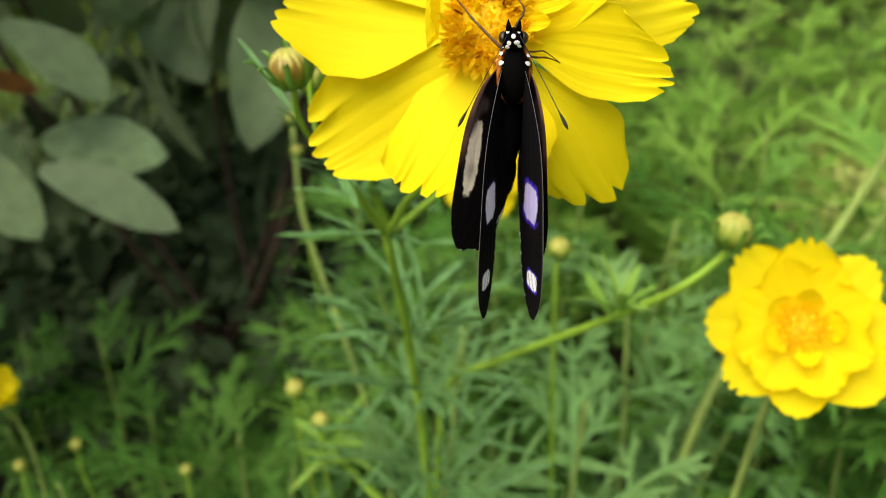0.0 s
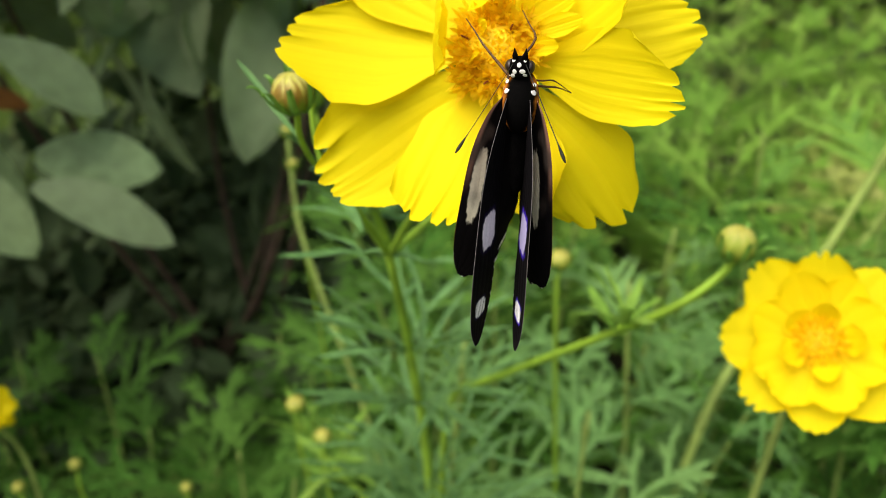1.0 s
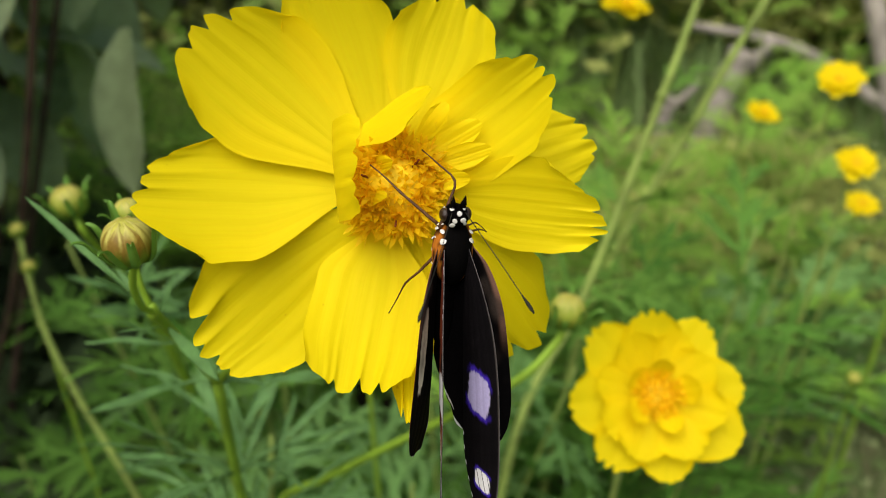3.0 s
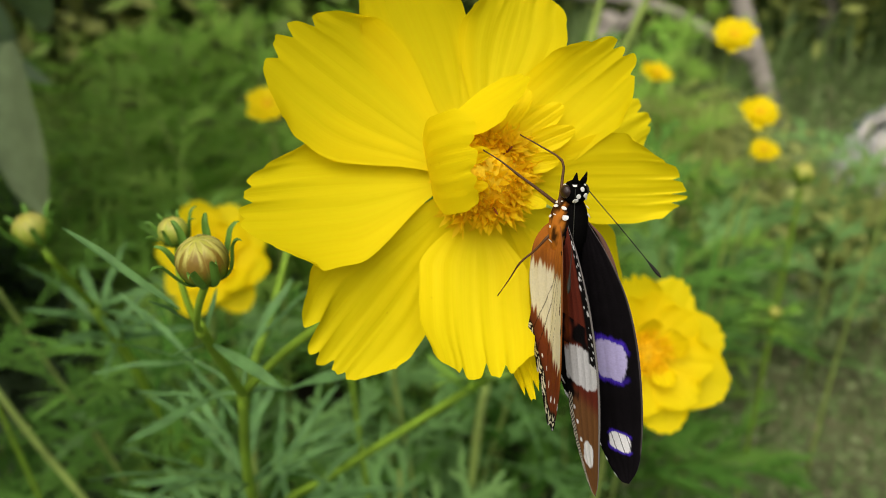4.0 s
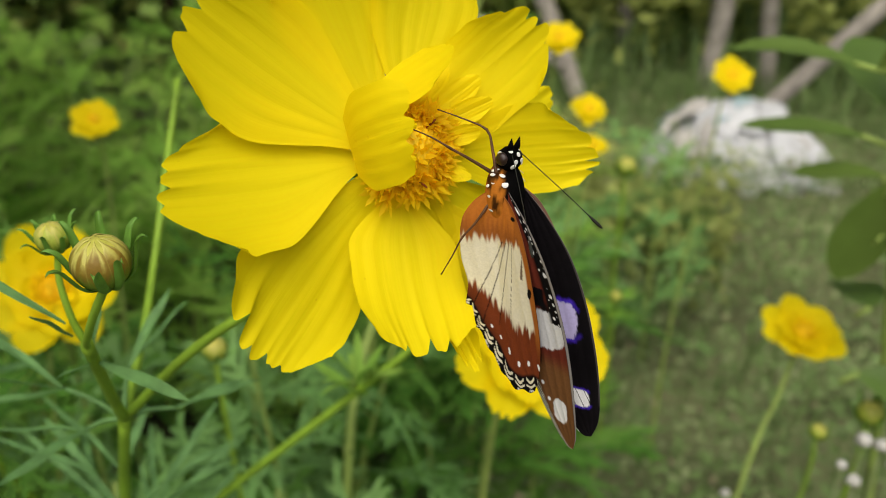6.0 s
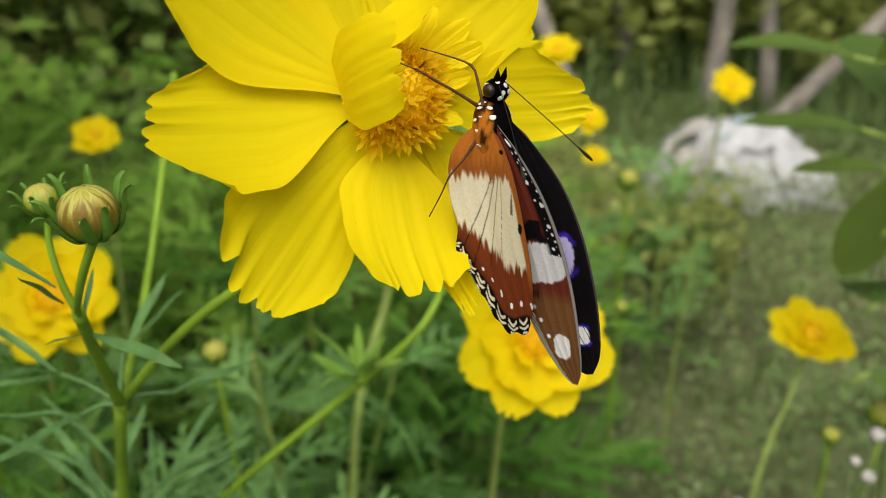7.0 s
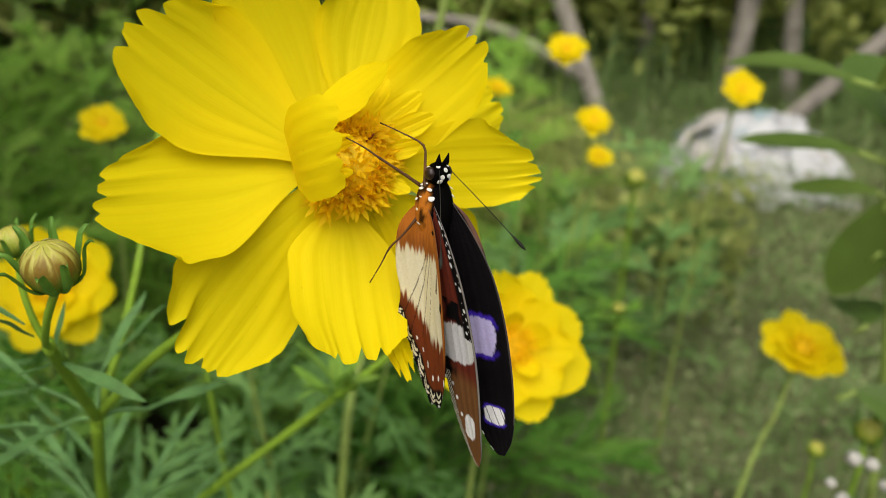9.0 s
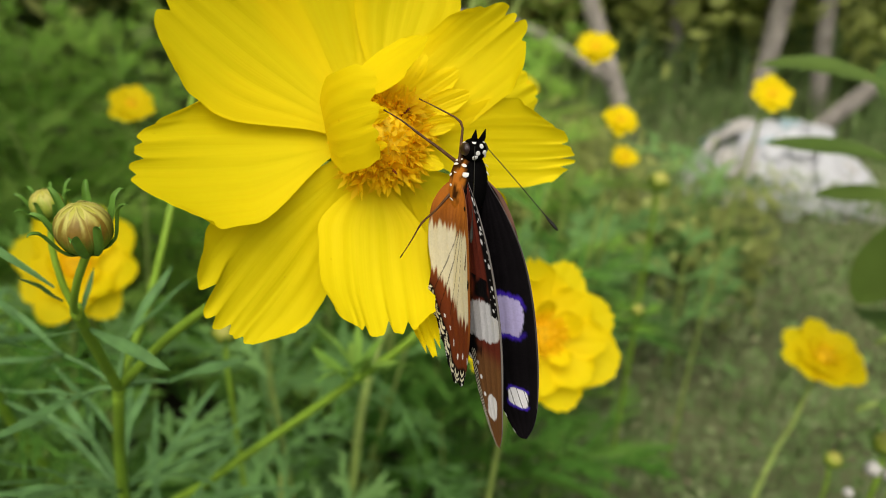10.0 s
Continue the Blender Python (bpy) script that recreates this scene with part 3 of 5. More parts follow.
def feather_leaf(seed, length=0.09, pairs=4, width=0.0021, fine=True, mat=None):
    """A pinnate cosmos leaf along +x with a few long narrow pointed lobes that fork."""
    rnd = random.Random(seed)
    verts, faces = [], []
    up_ = Vector((0, 0, 1))
    blade(verts, faces, Vector((0, 0, 0)), Vector((1, 0, 0)), up_, length, width * 1.1, 0.25, 7)
    for i in range(pairs):
        s = 0.22 + 0.52 * i / (pairs - 1 if pairs > 1 else 1)
        for sgn in (-1, 1):
            sp = s + rnd.uniform(-0.06, 0.06)
            p = Vector((length * sp, 0, -0.25 * length * sp * sp))
            ang = sgn * radians(rnd.uniform(22, 50))
            d = Vector((math.cos(ang), math.sin(ang), rnd.uniform(-0.25, 0.35))).normalized()
            ll = length * (0.62 - 0.35 * s) * rnd.uniform(0.7, 1.25)
            blade(verts, faces, p, d, up_, ll, width * rnd.uniform(0.85, 1.3), rnd.uniform(0.0, 0.35), 5)
            if fine:
                for q in (0.3, 0.52):
                    for s2 in (-1, 1):
                        if rnd.random() < 0.25:
                            continue
                        a2 = ang + s2 * radians(rnd.uniform(20, 42))
                        d2 = Vector((math.cos(a2), math.sin(a2), rnd.uniform(-0.2, 0.35))).normalized()
                        blade(verts, faces, p + d * ll * q - up_ * 0.15 * ll * q * q, d2, up_, ll * rnd.uniform(0.3, 0.5), width * 0.9, 0.15, 4)
    return mesh("leaf", verts, faces, mat or LEAF)


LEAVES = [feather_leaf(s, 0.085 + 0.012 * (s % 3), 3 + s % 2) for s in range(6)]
LEAVES_SUNLIT = [feather_leaf(s + 60, 0.095, 3 + s % 2, 0.0027, s % 2 == 0, LEAF_LIGHT) for s in range(4)]
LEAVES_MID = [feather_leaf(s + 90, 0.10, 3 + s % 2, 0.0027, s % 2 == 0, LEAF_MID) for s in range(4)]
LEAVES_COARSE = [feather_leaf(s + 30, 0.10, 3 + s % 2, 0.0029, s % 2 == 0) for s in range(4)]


def cosmos_plant(at, height, seed, lean=(0, 0), leaves=LEAVES, spread=1.0, step=0.045, low=0.15, m=STEM_FAR, label="bushy green cosmos plant with feathery leaves"):
    """A leafy cosmos plant: a stem with pairs of feathery leaves at its nodes."""
    rnd = random.Random(seed)
    p = thing("cosmos_plant", pose(*at), label, "plant", "cosmos plants")
    top = Vector((lean[0], lean[1], height))
    line = [Vector((0, 0, 0)), top * 0.5 + Vector((rnd.uniform(-0.02, 0.02), rnd.uniform(-0.02, 0.02), 0)), top]
    pts = bend(line, 12)
    part("stem", mesh("stem", *tube(pts, [0.0022 - 0.0012 * i / 24 for i in range(25)], 6), m), p)
    z, turn = height * low, rnd.uniform(0, 360)
    while z < height * 1.0:
        i = min(24, int(z / height * 24))
        c = pts[i]
        for q in (0, 180):
            k = spread * rnd.uniform(0.75, 1.2) * (1.0 - 0.45 * smoothstep(0.75, 1.0, z / height))
            part("leaf", rnd.choice(leaves), p, Matrix.Translation(c) @ pose(0, 0, 0, rnd.uniform(-25, 25), -rnd.uniform(5, 50), turn + q + rnd.uniform(-25, 25)) @ Matrix.Scale(k, 4))
        turn += 90 + rnd.uniform(-20, 20)
        z += step * rnd.uniform(0.75, 1.25)
    return p


def broad_leaf_mesh(name, length, width, droop, mat, seed=0, wave=0.04, n=12):
    rnd = random.Random(seed)
    ph = rnd.random() * 6
    verts, faces = [], []
    ws = (-1, -0.66, -0.33, 0, 0.33, 0.66, 1)
    for i in range(n + 1):
        s = i / n
        hw = width * (math.sin(math.pi * min(1, 0.03 + s * 0.97)) ** 0.62) * (1 + 0.12 * math.sin(s * 3.1 - 0.8))
        for w in ws:
            z = -droop * length * s * s + abs(w) * hw * 0.22 + wave * width * math.sin(9 * s + ph + 3 * w) * abs(w) - 0.03 * width * math.cos(w * 9.4 + s * 30)
            verts.append((length * s, w * hw, z))
    for i in range(n):
        for k in range(6):
            faces.append((7 * i + k, 7 * i + 7 + k, 7 * i + 8 + k, 7 * i + 1 + k))
    return mesh(name, verts, faces, mat)


# ---- the butterfly ----
BX = (EX * 0.925 + EY * 0.0225 - NORMAL * 0.368).normalized()
BY = (EX * 0.076 + EY * 0.965 + NORMAL * 0.25).normalized()
BY = (BY - BX * BY.dot(BX)).normalized()
BZ = BX.cross(BY)
BUTTERFLY_AT = basis(Vector((0.004, 0.1325, 0.5205)) + EX * 0.0132 - EY * 0.0078 + NORMAL * 0.0142, BX, BY, BZ)

FORE_COSTA = [(0.8, 0.4), (4.2, -3.2), (7.9, -8.5), (10.6, -15.0), (12.3, -22.0), (13.1, -28.5), (13.1, -32.4), (12.3, -34.9)]
FORE_BACK = [(0.2, 0.0), (0.3, -4.0), (0.9, -10.0), (2.2, -17.0), (3.6, -22.5), (4.6, -26.3), (6.4, -29.8), (9.0, -33.2), (11.0, -34.9), (12.3, -34.9)]
HIND_COSTA = [(0.8, 0.3), (4.0, -2.2), (6.8, -7.0), (8.8, -14.0), (9.9, -19.5), (9.8, -23.6), (8.8, -26.3)]
HIND_BACK = [(-1.0, 0.6), (-4.6, -1.6), (-6.9, -4.6), (-7.2, -9.5), (-6.0, -13.5), (-6.4, -17.6), (-3.4, -21.2), (-0.6, -24.8), (1.8, -26.9), (5.2, -27.5), (8.8, -26.3)]


def resample(points, n):
    line = [Vector((p[0], p[1], 0)) for p in points]
    line = bend(line, 12)
    run = [0.0]
    for p, q in zip(line, line[1:]):
        run.append(run[-1] + (q - p).length)
    want = np.linspace(0, run[-1], n + 1)
    return np.c_[np.interp(want, run, [p.x for p in line]), np.interp(want, run, [p.y for p in line])]


def mixc(a0, b0, t):
    return tuple(x * (1 - t) + y * t for x, y in zip(a0, b0))


BLACK, WHITE, CREAM, VIOLET = (0.0035, 0.003, 0.0035), (0.78, 0.78, 0.79), (0.68, 0.64, 0.50), (0.045, 0.018, 0.36)
LILAC, RUSTY, TAN, CHEST, ORANGE = (0.43, 0.39, 0.64), (0.19, 0.042, 0.010), (0.16, 0.070, 0.024), (0.12, 0.022, 0.012), (0.46, 0.15, 0.022)


def wob(x, y, f=1.0, a0=1.0):
    return a0 * noise.noise(Vector((x * f, y * f, 3.7)))


def blob(r, y, cr, cy, ar, ay, rough=0.12, square=2.6):
    """Signed measure of a ragged oval: below 1 inside."""
    return (abs((r - cr) / ar) ** square + abs((y - cy) / ay) ** square) ** (1 / square) + wob(r, y, 1.3, rough) + wob(r * 3, y, 2.0, rough * 0.6)


# The violet and lilac sheen, which shifts with the view, is painted in.
def fore_top(r, y, edge, sheen=VIOLET, patch=LILAC):
    c = mixc(BLACK, (0.006, 0.005, 0.006), 0.5 + 0.5 * wob(r, y, 0.6))
    for cr, cy, ar, ay, core in ((6.7, -17.9, 2.7, 2.75, patch), (10.0, -29.3, 1.65, 1.35, WHITE)):
        d = blob(r + 0.12 * (y - cy), y, cr, cy, ar, ay, 0.10, 3.6)
        c = mixc(c, sheen, smoothstep(1.30, 1.06, d) * smoothstep(0.35, 0.95, abs(cy - y) / ay + 0.35 * wob(r, y, 0.7)))
        c = mixc(c, core, smoothstep(1.03, 0.90, d))
        if core == WHITE and d < 1.0 and abs(((r * 0.8 + 0.45 * y) % 1.0) - 0.5) > 0.43:
            c = mixc(c, BLACK, 0.7)
    if edge > 0.97 and y > -30:
        c = (0.05, 0.043, 0.040)
    if edge < 0.035 and y < -24 and (y * 0.55) % 1.0 < 0.25:
        c = WHITE
    return c


# Left forewing: white patches, painted almost without the violet sheen.
def fore_top_no_sheen(r, y, edge):
    return fore_top(r, y, edge, (0.012, 0.008, 0.03), (0.84, 0.80, 0.82))


def fore_under(r, y, edge):
    top = 1.0 + 0.42 * -y
    c = mixc(RUSTY, CHEST, smoothstep(-9, -4, y))
    c = mixc(c, CHEST, smoothstep(0.35, 0.6, r / max(1.0, top)))
    c = mixc(c, TAN, smoothstep(-21, -24, y))
    if -16 < y < -12:
        c = mixc(c, BLACK, smoothstep(0.0, 0.5, wob(r, y, 0.5) + 0.45))
    if -25 < y < -20 and r < 6.5:
        c = mixc(c, BLACK, smoothstep(-0.1, 0.4, wob(r, y, 0.45) + 0.5 - r * 0.05))
    d = blob(r, y - 0.10 * (r - 6.5), 6.6, -18.0, 4.6, 2.9, 0.12)
    c = mixc(c, (0.60, 0.60, 0.61), smoothstep(1.05, 0.92, d))
    d = blob(r, y, 10.0, -29.6, 1.4, 1.9, 0.12)
    c = mixc(c, WHITE, smoothstep(1.05, 0.90, d))
    for cr, cy in ((6.6, -26.4), (7.8, -28.6), (5.6, -24.6)):
        c = mixc(c, WHITE, smoothstep(1.1, 0.8, math.hypot(r - cr, y - cy) / 0.32))
    # the leading edge: a dark band with rows of white dots, and a pale rim
    if edge > 0.68 and y > -16.5:
        c = mixc(c, BLACK, smoothstep(0.68, 0.78, edge))
        # small dots of uneven size in two loose rows
        for row, at, pace in ((0, 0.80, 0.8), (1, 0.885, 1.05)):
            n = math.floor(-y * pace + 0.35 * row)
            run = -y * pace + 0.35 * row - n - 0.5 - 0.4 * wob(n * 3.3, row * 7.1, 0.9)
            big = 0.17 + 0.42 * wob(n * 1.7 + 0.4, 5.0 + row * 2.3, 1.3)
            if math.hypot(run / pace, (edge - at - 0.08 * wob(n * 2.1, row, 0.7)) * 8.0) < big:
                c = mixc(c, WHITE, 0.85)
    if edge > 0.935:
        c = mixc((0.05, 0.045, 0.045), (0.30, 0.28, 0.28), smoothstep(0.935, 0.95, edge))
    if edge < 0.13 and y < -23.0:
        c = BLACK if (y * 0.8 + edge * 18) % 1.0 > 0.4 else CREAM
    return c


def hind_top(r, y, edge, patch=5.6):
    c = BLACK
    d = blob(r + 0.22 * (y + 12.6), y, patch, -12.6, 1.5, 5.6, 0.12)
    c = mixc(c, CREAM, smoothstep(1.04, 0.90, d))
    brown = (0.20, 0.105, 0.075)
    c = mixc(c, brown, smoothstep(0.90, 0.96, edge) * smoothstep(-14, -7, y))
    c = mixc(c, (0.055, 0.042, 0.036), 0.8 * smoothstep(0.66, 0.8, edge) * smoothstep(-18, -11, y) * smoothstep(-0.2, 0.5, wob(r, y, 0.35)))
    if edge < 0.05 and y < -21 and (y * 0.7 + r * 0.5) % 1.0 < 0.3:
        c = WHITE
    return c


def hind_top_inner(r, y, edge):
    return hind_top(r, y, edge, 3.0)


def hind_under(r, y, edge):
    c = mixc(ORANGE, (0.27, 0.085, 0.016), smoothstep(-2.5, -6, y + wob(r * 2.4, y * 0.4, 1.0, 1.2)))
    c = mixc(c, (0.16, 0.034, 0.010), smoothstep(-11, -15, y))
    c = mixc(c, (0.34, 0.11, 0.02), smoothstep(0.88, 0.93, edge) * smoothstep(-22, -17, y))
    f = wob(r * 2.2, y * 0.35, 1.0, 1.2)
    low = -18.2 + 0.55 * max(0.0, 4.0 - r) + 0.25 * max(0.0, r - 5.0)
    band = smoothstep(-6.0, -7.2, y + f) * smoothstep(low - 0.7, low + 0.7, y + f * 1.2) * (1 - smoothstep(0.90, 0.93, edge))
    c = mixc(c, CREAM, band)
    # dark veins that fan out from the wing's root
    if -19 < y < -6.5:
        for n, slope in enumerate((0.62, 0.42, 0.23, 0.06)):
            off = r - 3.6 + slope * (-y - 2.5) - 0.12 * wob(n, y, 0.5)
            if abs(off) < (0.10, 0.11, 0.08, 0.05)[n]:
                c = mixc(c, BLACK, 0.85)
        if abs(r - 5.6 - 0.06 * (y + 9)) < 0.28 * smoothstep(-6.8, -10.5, y) * (y > -11.0):
            c = mixc(c, (0.06, 0.02, 0.008), 0.85)
    if band <= 0.3:
        c = mixc(c, BLACK, 0.75 * smoothstep(-13, -17, y) * smoothstep(0.3, 0.0, edge))
    if math.hypot(r - 3.6, (y + 3.0) * 1.6) < 0.5 or math.hypot((r - 7.4) * 1.5, y + 12.5) < 0.7 + 0.3 * f:
        c = BLACK
    rim = RIM(r, y)
    rim /= 1.0 - 0.35 * smoothstep(-22.5, -19.0, y)
    if rim < 2.6:
        c = mixc(c, BLACK, smoothstep(2.6, 2.0, rim))
        k = (math.atan2(y + 6, r - 3.5) * 7.0) % 1.0
        if abs(rim - 1.55 - 0.35 * math.cos(k * 6.28)) < 0.24 and abs(k - 0.5) < 0.38:
            c = CREAM
        if abs(rim - 0.75 - 0.2 * math.cos(k * 6.28)) < 0.17 and abs(k - 0.5) < 0.42:
            c = CREAM
        if rim < 0.2 and abs(k - 0.5) < 0.2:
            c = WHITE
    else:
        k = (math.atan2(y + 6, r - 3.5) * 7.0) % 1.0
        if y < -18.5 and math.hypot(rim - 3.9, (k - 0.5) * 3.2) < 0.42:
            c = WHITE
    return c


HIND_EDGE = [(float(p[0]), float(p[1])) for p in resample([(-6.4, -17.0), (-3.4, -21.2), (-0.6, -24.8), (1.8, -26.9), (5.2, -27.5), (8.8, -26.3)], 40)]


def RIM(r, y):
    return min(math.hypot(r - p, y - q) for p, q in HIND_EDGE)


def wing_mesh(costa, back, top, under, mirror, bow, n=250, k=84, scallop=0.0, fold=0.0, curl=0.0, size=(1.0, 1.0)):
    """A thin wing: an upper and an under sheet with their own patterns, closed round the rim."""
    a0, b0 = resample(costa, n), resample(back, n)
    verts, cols = [], []
    for side in (0, 1):
        for i in range(n + 1):
            for j in range(k + 1):
                e = j / k
                r, y = b0[i] * (1 - e) + a0[i] * e
                if e < 0.12 and i > n * 0.55:
                    y += scallop * math.sin(i * 0.252) * (1 - e / 0.12)
                cols.append(top(r, y, e) if side == 0 else under(r, y, e))
                r, y = r * size[0], y * size[1]
                vein = 0.06 * abs(math.sin(e * 16))
                z = -bow * (r / 10) ** 2 + curl * (max(0, -y) / 35) ** 2.2 + vein + 0.15 * math.sin(y * 0.25) * e + (0.03 if side == 0 else -0.03)
                x = r
                if r < 0 and fold:
                    x, z = r * math.cos(fold), z + r * math.sin(fold)
                verts.append(((-x if mirror else x) * MM, y * MM, z * MM))
    faces, index = [], []
    size = (n + 1) * (k + 1)
    for side in (0, 1):
        for i in range(n):
            for j in range(k):
                q = side * size + i * (k + 1) + j
                f = (q, q + k + 1, q + k + 2, q + 1)
                faces.append(f if (side == 0) == (not mirror) else f[::-1])
                index.append(side)
    rim = [i * (k + 1) for i in range(n + 1)] + [n * (k + 1) + j for j in range(1, k + 1)]
    rim2 = [i * (k + 1) + k for i in range(n + 1)]
    for line in (rim, rim2):
        for p, q in zip(line, line[1:]):
            faces.append((p, q, q + size, p + size))
            index.append(1)
    return mesh("wing", verts, faces, [WING_TOP, WING_UNDER], index, colours=cols)


def butterfly():
    """The butterfly clings head up to the flower's heart; its four wings are hinged on the thorax."""
    b = thing("butterfly", BUTTERFLY_AT, "black butterfly with white and violet wing spots on the flower", "butterfly")
    inv = BUTTERFLY_AT.inverted()
    v, f = join(ball((0, -0.3 * MM, -0.9 * MM), (2.7 * MM, 4.8 * MM, 2.7 * MM), None, 28, 40))
    cols = []
    for q in v:
        w = smoothstep(0.25, -0.35, (q.z / MM + 0.9 - 0.75 * abs(q.x / MM)) + wob(q.x / MM, q.y / MM, 1.1, 0.7)) * smoothstep(4.0, 2.8, q.y / MM)
        w *= 1 - 0.9 * smoothstep(0.02, 0.22, noise.noise(q / MM * 0.75 + Vector((3.1, 0.4, 7.7))))
        cols.append(mixc((0.0022, 0.002, 0.002), (0.46, 0.155, 0.018), w))
    thorax = part("thorax", mesh("thorax", v, f, FUR_SIDE, colours=cols), b)
    v, f = join(ball((0, -8.4 * MM, -3.2 * MM), (1.6 * MM, 7.6 * MM, 1.8 * MM), None, 10, 38))
    index = [1 if (v[q[0]].z < -3.6 * MM) else 0 for q in f]
    part("abdomen", mesh("abdomen", v, f, [FUR_BLACK, FUR_ORANGE], index), b)
    head = part("head", mesh("head", *ball((-0.3 * MM, 4.8 * MM, 0.2 * MM), (1.8 * MM, 1.7 * MM, 1.7 * MM)), FUR_BLACK), b)
    for sx in (-1, 1):
        part("eye", mesh("eye", *ball(((-0.3 + sx * 1.42) * MM, 5.0 * MM, 0.2 * MM), (0.72 * MM, 0.95 * MM, 0.95 * MM)), EYE_MAT), head, None, "round dark brown compound eye")
        line = [(-0.3 + sx * 0.55, 5.8, 0.7), (-0.3 + sx * 0.72, 6.7, 1.1), (-0.3 + sx * 0.82, 7.8, 1.4)]
        part("palp", mesh("palp", *tube([Vector(p) * MM for p in line], [0.50 * MM, 0.40 * MM, 0.05 * MM], 8), FUR_BLACK), head)
        root = Vector((-0.3 + sx * 0.9, 5.6, 1.5))
        mid, tip = Vector((sx * 4.0 - 0.1, 0.6, 5.6)), Vector((sx * 7.45, -5.0, 10.0))
        pts = bend([root * MM, mid * MM, tip * MM], 12)
        rad = [(0.066 if sx > 0 else 0.05) * MM + (0.19 * MM) * smoothstep(0.80, 0.93, i / 24) * (1 - 0.8 * smoothstep(0.95, 1.0, i / 24)) for i in range(25)]
        part("antenna", mesh("antenna", *tube(pts, rad, 7), ANTENNA_MAT), head, None, "thin dark antenna with a clubbed tip")
    # white dots on head, collar and flanks: direction on head or thorax
    for k, (c, rad, dirs) in enumerate((((-0.3, 4.8, 0.2), 1.8, ((-0.5, 0.75, 0.6), (0.45, 0.75, 0.6), (0.0, 0.45, 0.95), (-0.35, -0.1, 1.0), (0.3, -0.05, 1.0), (-0.75, 0.5, -0.2), (0.55, -0.4, 0.9), (-0.5, -0.5, 0.85))),
                                       ((0, -0.4, -0.9), 1.0, ((-1.95, 3.2, 1.3), (1.95, 3.0, 1.3), (-1.9, 2.0, 1.7), (1.9, 2.0, 1.7), (-2.4, 1.0, 0.4), (-2.3, 2.2, 0.0), (-2.2, 3.2, -0.2), (-2.6, 0.2, -0.6), (-2.5, 1.6, -0.9), (-1.9, 3.7, -0.3), (-1.6, 3.9, 0.2), (-2.5, -1.8, -0.4), (2.35, 1.0, 0.2), (-2.2, -0.8, -1.0))))):
        for d in dirs:
            d = Vector(d)
            p = Vector(c) + (d.normalized() * rad if k == 0 else d)
            n_ = d.normalized()
            part("white_spot", mesh("white_spot", *ball(p * MM, ((0.24 + 0.13 * math.sin(d.x * 37 + d.y * 11) ** 2) * MM + 0.16 * MM * (k and abs(d.z - 1.7) < 0.1), (0.34 + 0.16 * math.sin(d.y * 29) ** 2) * MM, 0.06 * MM), n_.to_track_quat("Z", "Y").to_matrix(), 5, 8), SPOT), thorax if k else head, None, "white scale dot")
    # legs, from the thorax to their footholds on the flower
    legs = [
        ((-1.6, 2.8, -1.6), (-0.0020, 0.1150, 0.5225), (0.0018, 0.1226, 0.5285), 0.17), ((-2.0, 3.0, -0.6), (0.0121, 0.1184, 0.5261), (0.0100, 0.1256, 0.5281), 0.17),
        ((-2.1, -1.5, -2.0), (-0.0010, 0.1145, 0.5135), (0.0019, 0.1187, 0.5074), 0.14), ((1.8, 2.0, -1.6), (0.0145, 0.1162, 0.5194), (0.0168, 0.1189, 0.5172), 0.14),
        ((1.4, 2.6, -2.0), (0.0143, 0.1168, 0.5202), (0.0168, 0.1189, 0.5172), 0.11),
    ]
    for root, knee, foot, r in legs:
        a0, k0, f0 = Vector(root) * MM, inv @ Vector(knee), inv @ Vector(foot)
        if knee[0] < 0:
            k0 = (a0 + f0) / 2 + Vector((-0.8, 0.6, 0.3)) * MM
        pts = bend([a0, a0.lerp(k0, 0.55) + Vector((0, 0, 0.25)) * MM, k0, k0.lerp(f0, 0.5) + Vector((0, 0.15, 0.2)) * MM, f0], 3)
        rad = [r * (1.75 - 1.3 * (i / 12) ** 0.7 + 0.25 * (i in (6, 12))) * MM for i in range(13)]
        part("leg", mesh("leg", *tube(pts, rad, 7), LEG_MAT), thorax)
    wings = {}
    for key, mirror, costa, back, top, under, bow, at in (
        ("fore_l", True, FORE_COSTA, FORE_BACK, fore_top_no_sheen, fore_under, 0.6, (-1.7, 0.2, 0.5)), ("fore_r", False, FORE_COSTA, FORE_BACK, fore_top, fore_under, 0.6, (1.4, 0.2, 0.5)),
        ("hind_l", True, HIND_COSTA, HIND_BACK, hind_top, hind_under, 0.8, (-2.0, 0.3, -0.5)), ("hind_r", False, HIND_COSTA, HIND_BACK, hind_top_inner, hind_under, 0.8, (2.0, 0.3, -0.5))):
        name = "forewing" if key[:4] == "fore" else "hindwing"
        label = "black forewing with white and violet patches above" if name == "forewing" else "hindwing, rust and cream below, black above"
        wings[key] = part(name, wing_mesh(costa, back, top, under, mirror, bow, scallop=0.0 if name == "forewing" else 0.3, fold=0.0 if name == "forewing" else 0.26, curl=1.5 if name == "forewing" else 0.0, size=(0.985, 0.986) if name == "forewing" else (0.83, 1.03)), b, None, label)
        wings[key]["hinge"] = [c * MM for c in at]
    return b, wings


